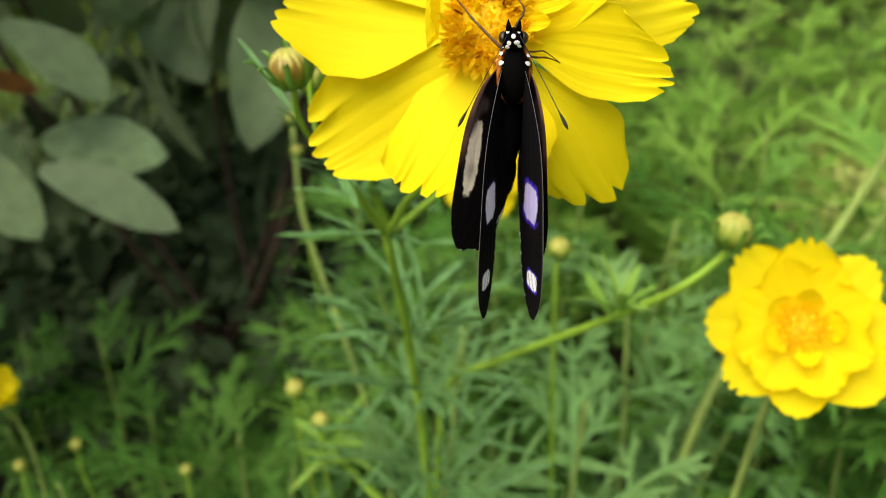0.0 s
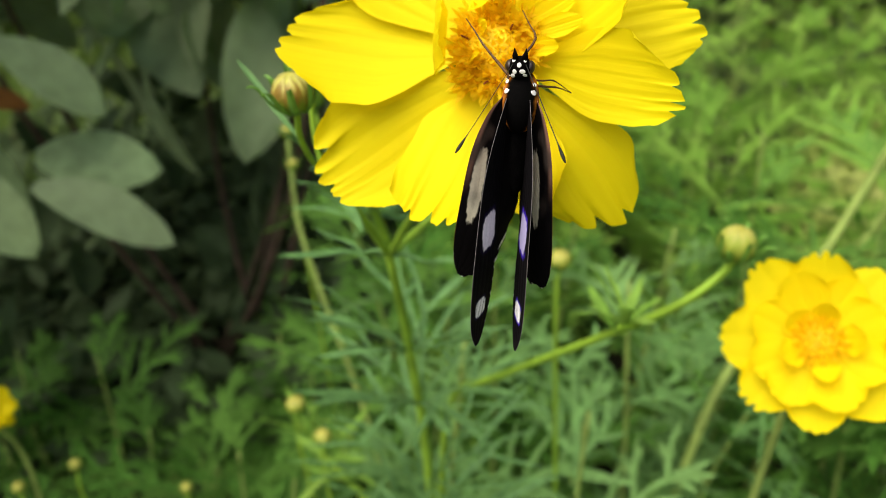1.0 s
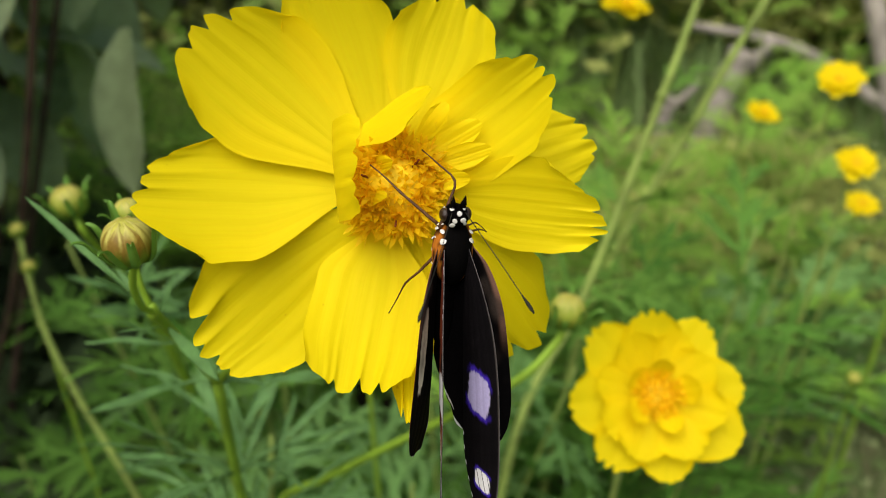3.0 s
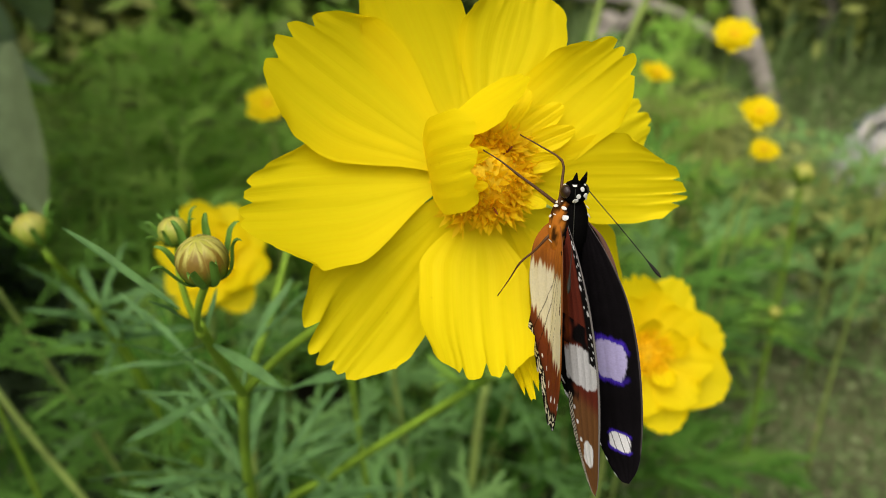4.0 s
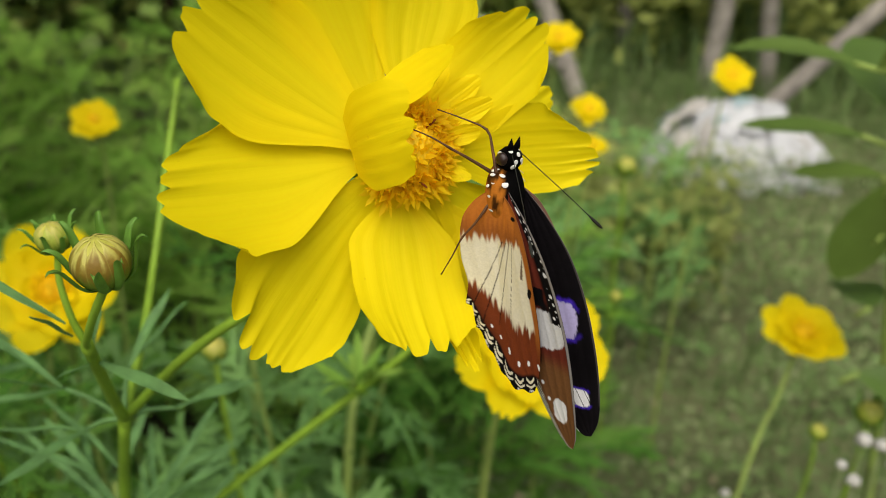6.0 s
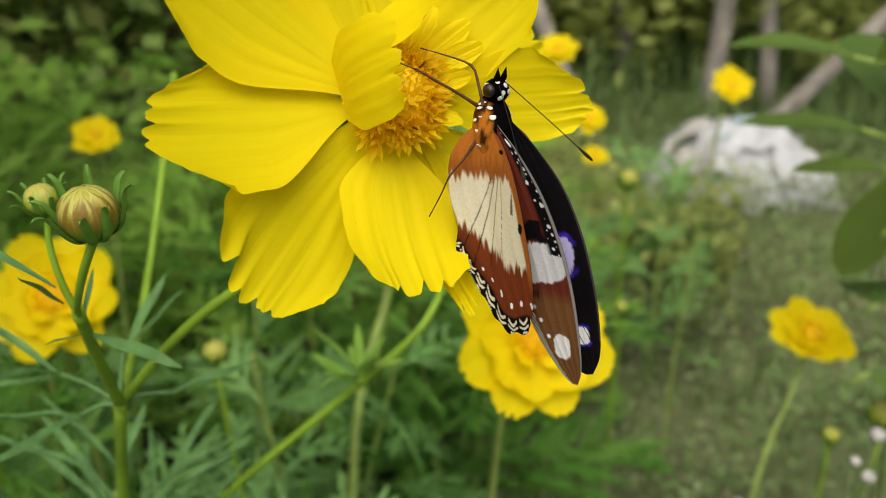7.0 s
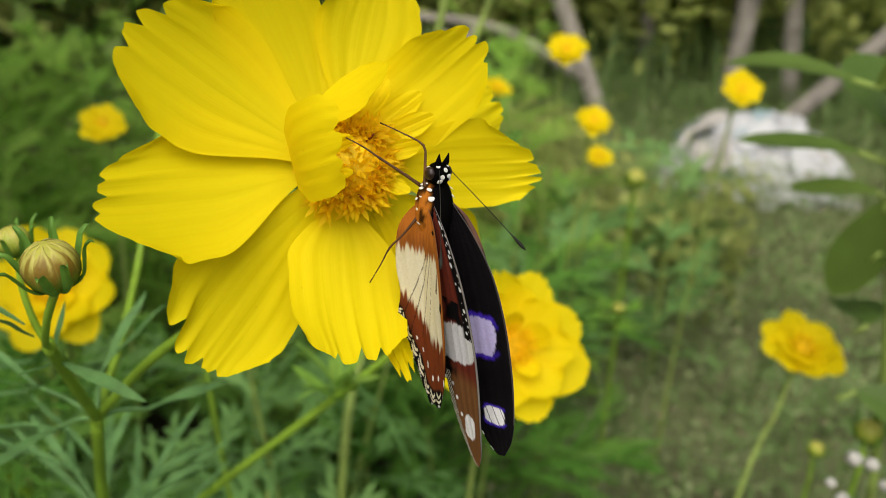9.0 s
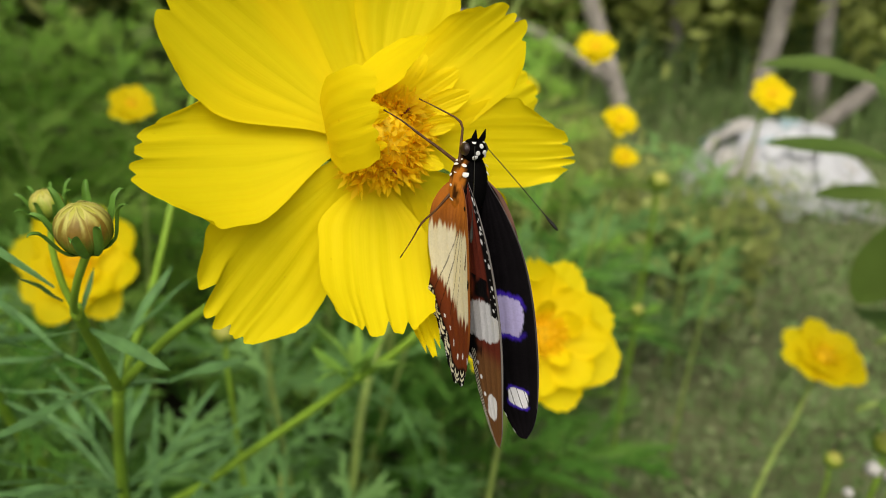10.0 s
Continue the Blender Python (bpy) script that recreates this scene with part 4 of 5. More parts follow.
# seconds; yaw, pitch and roll of the body in degrees; opening of left and right forewing, left and right hindwing from upright; shift of the head in mm
FLIGHT = [
    (0.0, 7.6, 6.6, -2.3, 10.3, 16.2, 51.2, 24.7, -0.15, -0.48),
    (0.5, 7.3, 8.9, -4.3, 9.6, 13.2, 48.3, 24.6, -0.29, -0.71),
    (1.0, 5.4, 6.8, -9.3, 9, 10, 43.4, 32.5, -0.59, -0.67),
    (1.5, 6.5, 7.6, -10.1, 9.7, 8.4, 39.5, 34.4, -0.73, -0.79),
    (2.0, 6.9, 5.4, -4, 11.3, 7, 37.6, 38.2, -0.53, -0.38),
    (2.5, 4.9, 4.4, -3.1, 12.4, 5.8, 34.7, 40.1, -0.68, -0.74),
    (4.0, 0.1, 2.3, -1.5, 2.8, 16.3, 19.7, 41, -0.37, 0.02),
    (4.5, 0.4, 1.8, -5.9, 0, 15.9, 13.6, 40, -0.17, 0.08),
    (5.0, -0.4, 1.9, -2.9, -0.3, 15.3, 13.5, 39, -0.06, -0.06),
    (5.5, 0.5, 0.6, -0.6, 5.5, 6.7, 5.8, 37, -0.03, -0.08),
    (6.8, 10, 4.6, 6.1, -3.6, 12, 3.6, 33, -1.11, -0.21),
    (7.0, 4.5, 1.8, 5.3, -4.4, 13.7, 6.4, 32, -1.15, 0.08),
    (7.5, 1, 1.2, 3, -4.2, 18.1, 7.2, 32, -0.25, -0.15),
    (8.0, 0.5, 1.6, 0.6, 5.4, 20.8, 14.6, 37, -0.31, -0.18),
    (8.5, 1.2, 3.1, -0.8, 2.9, 10.4, 13.5, 37, -0.23, -0.42),
    (9.0, 1, 1.9, -1.2, 3.2, 10.2, 13, 37, -0.48, -0.13),
    (9.5, 0.7, 0.6, -0.9, 3.2, 9.8, 14.4, 37, -1.01, -0.13),
    (10.0, 0.3, 1.3, -2.9, 3.7, 9.9, 14.4, 37, -0.36, -0.28),
]


# seconds; sway of the semi-double flower on its long stem, in mm
SWAY = [(0.0, -0.4, 1.8, 2.4), (2.5, 3.2, -0.6, 3.0), (4.0, -0.4, 1.2, 0.8), (5.0, 0.7, 0.4, 1.2), (5.5, -0.6, 0.9, 0.2), (7.0, -1.9, -0.5, -3.1), (7.5, -4.6, -1.2, -6.6), (8.0, -0.6, 0.7, 0.1), (8.5, -0.3, 0.8, 0.5), (10.0, 2.8, -1.6, 1.8)]


# ---- ground and plants ----


def ground():
    n, reach = 170, 80.0
    verts, faces = [], []
    for i in range(n + 1):
        for k in range(n + 1):
            x, y = ((2 * q / n - 1) for q in (i, k))
            x, y = (math.copysign(abs(q) ** 3, q) * reach for q in (x, y))
            z = 0.03 * noise.noise(Vector((x * 2.5, y * 2.5, 0))) + 0.015 * noise.noise(Vector((x * 8, y * 8, 4)))
            verts.append((x, y, z - 0.012))
    for i in range(n):
        for k in range(n):
            q = i * (n + 1) + k
            faces.append((q, q + n + 1, q + n + 2, q + 1))
    colours = []
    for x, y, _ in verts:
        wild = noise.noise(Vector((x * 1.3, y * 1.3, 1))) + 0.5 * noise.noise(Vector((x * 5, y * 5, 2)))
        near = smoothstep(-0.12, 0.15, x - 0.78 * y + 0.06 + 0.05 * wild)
        # Far ground keeps more of the shade colour on the shrub's side.
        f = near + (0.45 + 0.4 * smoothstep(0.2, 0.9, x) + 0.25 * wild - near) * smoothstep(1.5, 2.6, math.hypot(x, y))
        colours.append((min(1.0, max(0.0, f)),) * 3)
    tagged(new("ground", mesh("ground", verts, faces, GROUND, colours=colours)), "bed earth darkened for shade beside dry pale ground with litter", "ground", kind="structure")


def grass(name, count, box, height, mat, seed, label, width=0.0022, keep=None):
    rnd = random.Random(seed)
    verts, faces = [], []
    while len(faces) < count * 3:
        x, y = rnd.uniform(box[0], box[2]), rnd.uniform(box[1], box[3])
        if keep and not keep(x, y):
            continue
        h = height * rnd.uniform(0.4, 1.2)
        a0 = rnd.uniform(0, 6.28)
        d = Vector((math.cos(a0), math.sin(a0), 0))
        side = Vector((-d.y, d.x, 0)) * width * rnd.uniform(0.7, 1.4)
        bendy = h * rnd.uniform(0.1, 0.7)
        k = len(verts)
        c = Vector((x, y, -0.02))
        for s in (0, 0.4, 0.75):
            p = c + Vector((0, 0, h * s)) + d * bendy * s * s
            verts += [p - side * (1 - 0.5 * s), p + side * (1 - 0.5 * s)]
        verts.append(c + Vector((0, 0, h * 0.98)) + d * bendy)
        faces += [(k, k + 1, k + 3, k + 2), (k + 2, k + 3, k + 5, k + 4), (k + 4, k + 5, k + 6)]
    tagged(new(name, mesh(name, verts, faces, mat)), label, "grass", kind="stuff")


def crown_mesh(count, radii, size, seed, mat, lump=0.5):
    """A leafy crown: many small folded leaves in uneven clumps."""
    rnd = random.Random(seed)
    clumps = []
    for _ in range(max(6, count // 90)):
        v = Vector((rnd.gauss(0, 1), rnd.gauss(0, 1), rnd.gauss(0, 1))).normalized() * rnd.uniform(0.35, 1.0)
        clumps.append((v, rnd.uniform(0.15, 0.4)))
    verts, faces = [], []
    for i in range(count):
        c, s = rnd.choice(clumps)
        p = c + Vector((rnd.gauss(0, s), rnd.gauss(0, s), rnd.gauss(0, s))) * lump
        p = Vector((p.x * radii[0], p.y * radii[1], p.z * radii[2]))
        d = Vector((rnd.gauss(0, 1), rnd.gauss(0, 1), rnd.gauss(-0.3, 0.6))).normalized()
        side = d.cross(Vector((rnd.gauss(0, 0.4), rnd.gauss(0, 0.4), 1))).normalized()
        ll, ww = size * rnd.uniform(0.6, 1.3), size * rnd.uniform(0.2, 0.35)
        k = len(verts)
        verts += [p, p + d * ll * 0.5 - side * ww, p + d * ll, p + d * ll * 0.5 + side * ww]
        faces += [(k, k + 1, k + 2), (k, k + 2, k + 3)]
    return mesh("crown", verts, faces, mat, smooth=False)


def shrub():
    """The shrub with grey-green oval leaves beside the cosmos, its inner shade painted dark."""
    s = thing("shrub", pose(-0.22, 0.70, 0.0), "shrub with large oval grey-green leaves and dark brown stems", "shrub")
    at = Vector((-0.22, 0.70, 0.0))
    rnd = random.Random(12)
    low = [broad_leaf_mesh("leaf", 0.10 + 0.012 * i, 0.024, 0.2, SHADE_LEAF, 20 + i) for i in range(3)]
    big = [broad_leaf_mesh("leaf", 0.105 + 0.012 * i, 0.026 + 0.003 * (i % 3), 0.16 + 0.05 * i, SHRUB_LEAF, i) for i in range(4)]
    for i in range(7):
        a0 = rnd.uniform(0, 6.28)
        line = [(rnd.uniform(-0.05, 0.05), rnd.uniform(-0.05, 0.05), -0.01), (0.10 * math.cos(a0), 0.10 * math.sin(a0), 0.25), (0.2 * math.cos(a0), 0.2 * math.sin(a0), 0.56)]
        part("branch", mesh("branch", *stalk(line, 0.0038, 0.0024, 6, 7), TWIG), s)
    # leaves that stand out against the dark: foot, tip, roll
    named = [
        ((-0.280, 0.512, 0.3405), (-0.190, 0.5145, 0.3068), 35), ((-0.2955, 0.554, 0.3458), (-0.2096, 0.555, 0.3386), 50), ((-0.2936, 0.534, 0.4343), (-0.2315, 0.551, 0.385), 38), ((-0.2816, 0.443, 0.3865), (-0.2522, 0.433, 0.324), 60),
        ((-0.203, 0.681, 0.4324), (-0.2059, 0.648, 0.3822), 80), ((-0.2433, 0.729, 0.4191), (-0.2951, 0.669, 0.3838), 20), ((-0.2612, 0.713, 0.3728), (-0.2432, 0.659, 0.2882), 75), ((-0.250, 0.725, 0.445), (-0.205, 0.686, 0.390), 70),
        ((-0.33, 0.55, 0.37), (-0.31, 0.53, 0.29), 60), ((-0.15, 0.72, 0.45), (-0.15, 0.68, 0.36), 80), ((-0.18, 0.74, 0.47), (-0.13, 0.72, 0.41), 40),
    ]
    for foot, tip, roll in named:
        foot, tip = Vector(foot), Vector(tip)
        d = tip - foot
        k = rnd.randrange(4)
        m = Matrix.Translation(foot - at) @ d.to_track_quat("X", "Z").to_matrix().to_4x4() @ pose(0, 0, 0, roll, 0, 0)
        part("leaf", big[k], s, m @ Matrix.Scale(d.length / (0.105 + 0.012 * k) * 1.02, 4))
    for i in range(150):
        p = Vector((rnd.uniform(-0.32, 0.20), rnd.uniform(-0.05, 0.32), rnd.uniform(0.38, 0.66)))
        m = Matrix.Translation(p) @ pose(0, 0, 0, rnd.uniform(-50, 50), rnd.uniform(0, 60), rnd.uniform(-180, 60))
        part("leaf", rnd.choice(big), s, m @ Matrix.Scale(rnd.uniform(0.7, 1.05), 4))
    # Leaf masses out of view, added to keep light off the low shrub.
    part("upper_foliage", crown_mesh(5000, (0.42, 0.46, 0.28), 0.10, 31, SHRUB_LEAF, 0.7), s, pose(-0.26, 0.14, 0.95), "unseen grey-green leaf canopy added to shade the low shrub")
    part("side_foliage", crown_mesh(2600, (0.22, 0.28, 0.22), 0.10, 32, SHRUB_LEAF, 0.7), s, pose(-0.40, -0.34, 0.74), "unseen grey-green leaf mass added to shade the low shrub")
    # Low inner leaves: the shrub's own shade is in their darker colour.
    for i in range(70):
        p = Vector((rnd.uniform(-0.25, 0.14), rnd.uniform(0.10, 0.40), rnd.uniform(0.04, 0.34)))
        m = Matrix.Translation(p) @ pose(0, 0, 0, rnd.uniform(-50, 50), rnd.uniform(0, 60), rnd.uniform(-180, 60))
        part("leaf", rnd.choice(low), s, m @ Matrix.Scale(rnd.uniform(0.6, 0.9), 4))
    part("leaf", broad_leaf_mesh("leaf", 0.04, 0.012, 0.2, DEAD_LEAF, 9), s, Matrix.Translation(Vector((-0.335, 0.56, 0.39)) - at) @ pose(0, 0, 0, 20, 10, 20), "withered orange-brown leaf")


def right_plant():
    """A taller plant with broad pointed leaves at the edge of the flower bed."""
    at = Vector((0.318, 0.150, 0.0))
    p = thing("broad_leaved_plant", pose(*at), "young plant with broad pointed bright green leaves", "plant")
    part("stem", mesh("stem", *stalk([(0.09, -0.03, -0.01), (0.035, -0.015, 0.3), (0.0, 0.0, 0.45), (-0.004, 0.006, 0.49)], 0.0032, 0.0018), STEM_FAR), p)
    side = Vector((-0.85, -0.5, 0.0))
    # foot, tip, half width in mm, how far the blade turns from flat to upright, droop
    for foot, tip, half, turn, droop in (
        ((0.308, 0.170, 0.480), (0.287, 0.216, 0.495), 8, 14, 0.25), ((0.312, 0.160, 0.478), (0.318, 0.128, 0.515), 9, 60, 0.05), ((0.316, 0.150, 0.470), (0.322, 0.112, 0.500), 22, 70, 0.1),
        ((0.312, 0.162, 0.448), (0.287, 0.208, 0.454), 7, 14, 0.12), ((0.318, 0.152, 0.430), (0.300, 0.186, 0.430), 7, 14, 0.1), ((0.322, 0.148, 0.425), (0.316, 0.160, 0.372), 12, 75, 0.05),
        ((0.318, 0.150, 0.46), (0.345, 0.185, 0.49), 13, 40, 0.15), ((0.322, 0.146, 0.40), (0.36, 0.12, 0.40), 13, 20, 0.15), ((0.322, 0.146, 0.43), (0.33, 0.10, 0.435), 14, 55, 0.15), ((0.325, 0.144, 0.36), (0.36, 0.17, 0.36), 12, 20, 0.2), ((0.328, 0.142, 0.32), (0.345, 0.10, 0.31), 12, 30, 0.2)):
        foot, tip = Vector(foot), Vector(tip)
        d = (tip - foot).normalized()
        up_ = (Vector((0, 0, 1)) * math.cos(radians(turn)) + side * math.sin(radians(turn)))
        up_ = (up_ - d * up_.dot(d)).normalized()
        me = broad_leaf_mesh("leaf", (tip - foot).length, half * MM, droop, BROAD_LEAF, int(foot.z * 1000))
        part("leaf", me, p, basis(foot - at, d, up_.cross(d), up_))
        part("petiole", mesh("petiole", *tube([foot - at, Vector((0.004, -0.001, foot.z - 0.006))], [0.0012, 0.0012], 6), STEM_FAR), p)


def trash_pile():
    """The crumpled heap of white and pale blue plastic sheets on the ground."""
    at = Vector((1.46, 0.74, 0.0))
    p = thing("plastic_heap", pose(*at), "crumpled heap of white and pale blue plastic sheets on the ground", "rubbish")
    rnd = random.Random(8)
    along, across = Vector((0.42, -0.90, 0)).normalized(), Vector((0.92, 0.40, 0)).normalized()

    def height(u, v):
        return 0.128 * max(0.0, 1 - (u / 0.20) ** 2 - (v / 0.14) ** 2) ** 0.7

    def crumpled(name, nu, nv, ru, rv, centre, rise, mat, seed, rough):
        """A sheet draped over the mound, thrown into sharp folds."""
        verts, faces = [], []
        for i in range(nu + 1):
            for k in range(nv + 1):
                u, v = (2 * i / nu - 1) * ru, (2 * k / nv - 1) * rv
                q = Vector((u * 16, v * 16, seed))
                u2, v2 = centre[0] + u + 0.02 * noise.noise(q), centre[1] + v + 0.02 * noise.noise(q + Vector((9, 0, 0)))
                fold = abs(noise.noise(q * 0.9)) + 0.5 * abs(noise.noise(q * 2.1)) - 0.4
                verts.append(along * u2 + across * v2 + Vector((0, 0, height(u2, v2) + rise + rough * fold)))
        for i in range(nu):
            for k in range(nv):
                q = i * (nv + 1) + k
                faces.append((q, q + nv + 1, q + nv + 2, q + 1))
        part(name, mesh(name, verts, faces, mat, smooth=False), p)

    crumpled("sheet", 60, 44, 0.185, 0.13, (0, 0), -0.01, PLASTIC, 1, 0.022)
    for i in range(16):
        u, v = rnd.uniform(-0.15, 0.15), rnd.uniform(-0.11, 0.06)
        crumpled("sheet", 16, 14, rnd.uniform(0.03, 0.06), rnd.uniform(0.025, 0.05), (u, v), rnd.uniform(0.002, 0.014), PLASTIC_BLUE if i % 5 == 2 else (STONE if i % 4 == 3 else PLASTIC), 5 + i, 0.024)


def tree(at, height, r, lean, seed, limbs, label, crown=(0.9, 0.9, 0.7), leaves=1500, mat=None):
    t = thing("tree", pose(*at), label, "tree", "trees behind the bed")
    top = Vector((lean[0], lean[1], height))
    part("trunk", mesh("trunk", *stalk([(0, 0, -0.05), top * 0.5 + Vector((0.02, -0.03, 0)), top], r, r * 0.6, 8, 9), BARK), t)
    for p, q in limbs:
        part("limb", mesh("limb", *stalk([p, (Vector(p) + Vector(q)) / 2 + Vector((0.02, 0, 0.04)), q], r * 0.7, r * 0.4, 6, 8), BARK), t)
    part("crown", crown_mesh(leaves, crown, 0.09, seed, mat or FAR_LEAF), t, pose(*top), "leafy green crown")


def bush(at, radii, mesh_data, scale, label, turn):
    b = thing("bush", pose(*at), label, "bush", "bushes behind the bed")
    part("stem", mesh("stem", *stalk([(0, 0, -0.05), (0.02, 0.01, radii[2] * 0.5), (0.0, 0.03, radii[2])], 0.02, 0.008, 4, 6), TWIG), b)
    part("foliage", mesh_data, b, pose(0, 0, radii[2], 0, 0, turn) @ Matrix.Scale(scale, 4))


ground()
main_flower()
BUTTERFLY, WING = butterfly()

# the bud beside the flower, its smaller neighbour, and the joint that bears them
JOINT = Vector((-0.0286, 0.1774, 0.4829))
bud((-0.0304, 0.1562, 0.5076), (-0.10, -0.15, 0.97), 4.15, 3, "round olive and red-brown flower bud with curling sepals", [(-0.0310, 0.163, 0.496), (-0.0302, 0.172, 0.487), JOINT], thick=0.55)
bud((-0.0300, 0.1775, 0.5046), (-0.15, -0.05, 0.97), 2.7, 5, "small pale green flower bud beside a larger one", [(-0.0304, 0.1780, 0.4965), (-0.0300, 0.1775, 0.489), JOINT], pale=True, thick=0.75)


def main_plant():
    p = thing("cosmos_plant", pose(0, 0, 0), "main cosmos plant with narrow lobed blue-green leaves", "plant", "cosmos plants")
    low = Vector((-0.0125, 0.233, 0.392))
    part("stem", mesh("stem", *stalk([(0.0, 0.272, -0.01), (-0.004, 0.262, 0.22), (-0.008, 0.248, 0.33), low, NODE], 0.0024, 0.0014, 8, 10), STEM), p)
    part("bud_branch", mesh("bud_branch", *stalk([NODE, (-0.0225, 0.192, 0.464), JOINT], 0.0013, 0.0011, 8, 10), STEM), p)
    part("joint", mesh("joint", *ball(JOINT, (0.00125, 0.00125, 0.0022), None, 8, 10), STEM), p)
    part("joint", mesh("joint", *ball(NODE, (0.0016, 0.0016, 0.0026), None, 8, 10), STEM), p)
    part("side_stem", mesh("side_stem", *stalk([NODE, (0.000, 0.228, 0.450), (0.0186, 0.2528, 0.463), (0.0419, 0.272, 0.503)], 0.0012, 0.0010), STEM), p)
    rnd = random.Random(3)

    def lobe(foot, tip, half, roll=0.0, droop=0.06):
        foot, tip = Vector(foot), Vector(tip)
        d = tip - foot
        me = broad_leaf_mesh("leaf", d.length, half * MM, droop, LEAF_NEAR, int(half * 1000) + int(foot.x * 1e5), 0.3, 12)
        part("leaf", me, p, Matrix.Translation(foot) @ d.to_track_quat("X", "Z").to_matrix().to_4x4() @ pose(0, 0, 0, roll, 0, 0))

    def forked(foot, fork, tips):
        part("petiole", mesh("petiole", *stalk([foot, (Vector(foot) + Vector(fork)) / 2 + Vector((0, 0, 0.001)), fork], 0.0006, 0.0005, 5, 6), LEAF_NEAR), p)
        for tip, half, roll in tips:
            lobe(fork, tip, half, roll)

    # single lobes: foot, tip, half width in mm, roll
    for foot, tip, half, roll in (
        ((-0.0325, 0.1732, 0.4909), (-0.0471, 0.1826, 0.5088), 0.75, -30), ((-0.0306, 0.1775, 0.4857), (-0.0372, 0.1736, 0.4950), 0.6, 20),
        ((-0.0262, 0.1815, 0.4765), (-0.0192, 0.1610, 0.4755), 1.15, 25), ((-0.0264, 0.1820, 0.4763), (-0.0358, 0.1734, 0.4825), 0.5, 0), ((-0.0275, 0.180, 0.480), (-0.0235, 0.181, 0.489), 0.5, 30),
    ):
        lobe(foot, tip, half, roll)
    forked(NODE, (-0.0237, 0.2100, 0.4435), (((-0.0386, 0.2189, 0.4479), 1.15, 15), ((-0.0457, 0.1937, 0.4525), 1.3, -15)))
    forked(NODE, (-0.006, 0.200, 0.4455), (((0.0085, 0.187, 0.4535), 1.25, 10), ((0.012, 0.200, 0.446), 1.2, -10)))
    forked(NODE, (-0.010, 0.214, 0.452), (((0.004, 0.216, 0.468), 1.2, 20), ((0.012, 0.226, 0.458), 1.1, -20)))
    forked(NODE, (-0.024, 0.216, 0.452), (((-0.043, 0.222, 0.463), 1.2, 30), ((-0.036, 0.231, 0.470), 1.0, -10), ((-0.047, 0.228, 0.452), 1.2, 0)))
    # crowded leaves round the lower nodes
    for c, n, reach in ((low, 7, 0.034), (Vector((-0.010, 0.241, 0.362)), 8, 0.042), (Vector((-0.007, 0.252, 0.315)), 8, 0.046), (Vector((-0.0055, 0.258, 0.27)), 7, 0.046)):
        for k in range(n):
            ang = radians(360 / n * k + rnd.uniform(-20, 20))
            fork = c + Vector((math.cos(ang), math.sin(ang), rnd.uniform(0.3, 0.9))) * reach * 0.38
            tips = []
            for q in (-0.55, 0.0, 0.55):
                a2 = ang + q + rnd.uniform(-0.15, 0.15)
                tips.append((fork + Vector((math.cos(a2), math.sin(a2), rnd.uniform(0.05, 0.75))) * reach * rnd.uniform(0.55, 0.95), rnd.uniform(1.0, 1.35), rnd.uniform(-35, 35)))
            forked(c, fork, tips)
    # a leafy tuft on the branch that bears the next bud
    tuft = Vector((0.0545, 0.2090, 0.4150))
    for k in range(16):
        ang, rise = k * 2.4, rnd.uniform(0.25, 1.6)
        d = Vector((math.cos(ang), math.sin(ang), rise)).normalized()
        me = broad_leaf_mesh("leaf", rnd.uniform(0.011, 0.023), 0.0011 + 0.0005 * rnd.random(), 0.1, LEAF_LIGHT, 170 + k, 0.2, 8)
        part("leaf", me, p, Matrix.Translation(tuft + Vector((rnd.uniform(-3, 3), rnd.uniform(-3, 3), rnd.uniform(-1, 5))) * MM) @ d.to_track_quat("X", "Z").to_matrix().to_4x4() @ pose(0, 0, 0, rnd.uniform(-30, 30), 0, 0))


main_plant()
DF_AT = Vector((0.0965, 0.1753, 0.4297))
SWAYING = double_flower(DF_AT, (-0.42, -0.74, 0.52), 25.0, 3, "smaller semi-double golden yellow cosmos flower on its own stem", [(0.100, 0.190, 0.40), (0.098, 0.205, 0.25), (0.095, 0.215, 0.0)], 10)
bud((0.0805, 0.1966, 0.4511), (0.05, -0.1, 0.98), 5.2, 7, "green flower bud with a pale yellow top", [(0.0775, 0.1965, 0.4415), (0.0668, 0.1972, 0.4311), (0.051, 0.2122, 0.4113), (0.0193, 0.2442, 0.3716), (0.0034, 0.2602, 0.3500), (-0.002, 0.263, 0.305), (-0.003, 0.264, 0.22)], 1.0, pale=True, thick=1.15)
double_flower((0.024, 0.3845, 0.3956), (-0.35, -0.70, 0.62), 29.0, 5, "golden yellow cosmos flower partly hidden behind buds", [(0.030, 0.402, 0.35), (0.033, 0.41, 0.2), (0.03, 0.41, 0.0)], 25, lod=0.8)

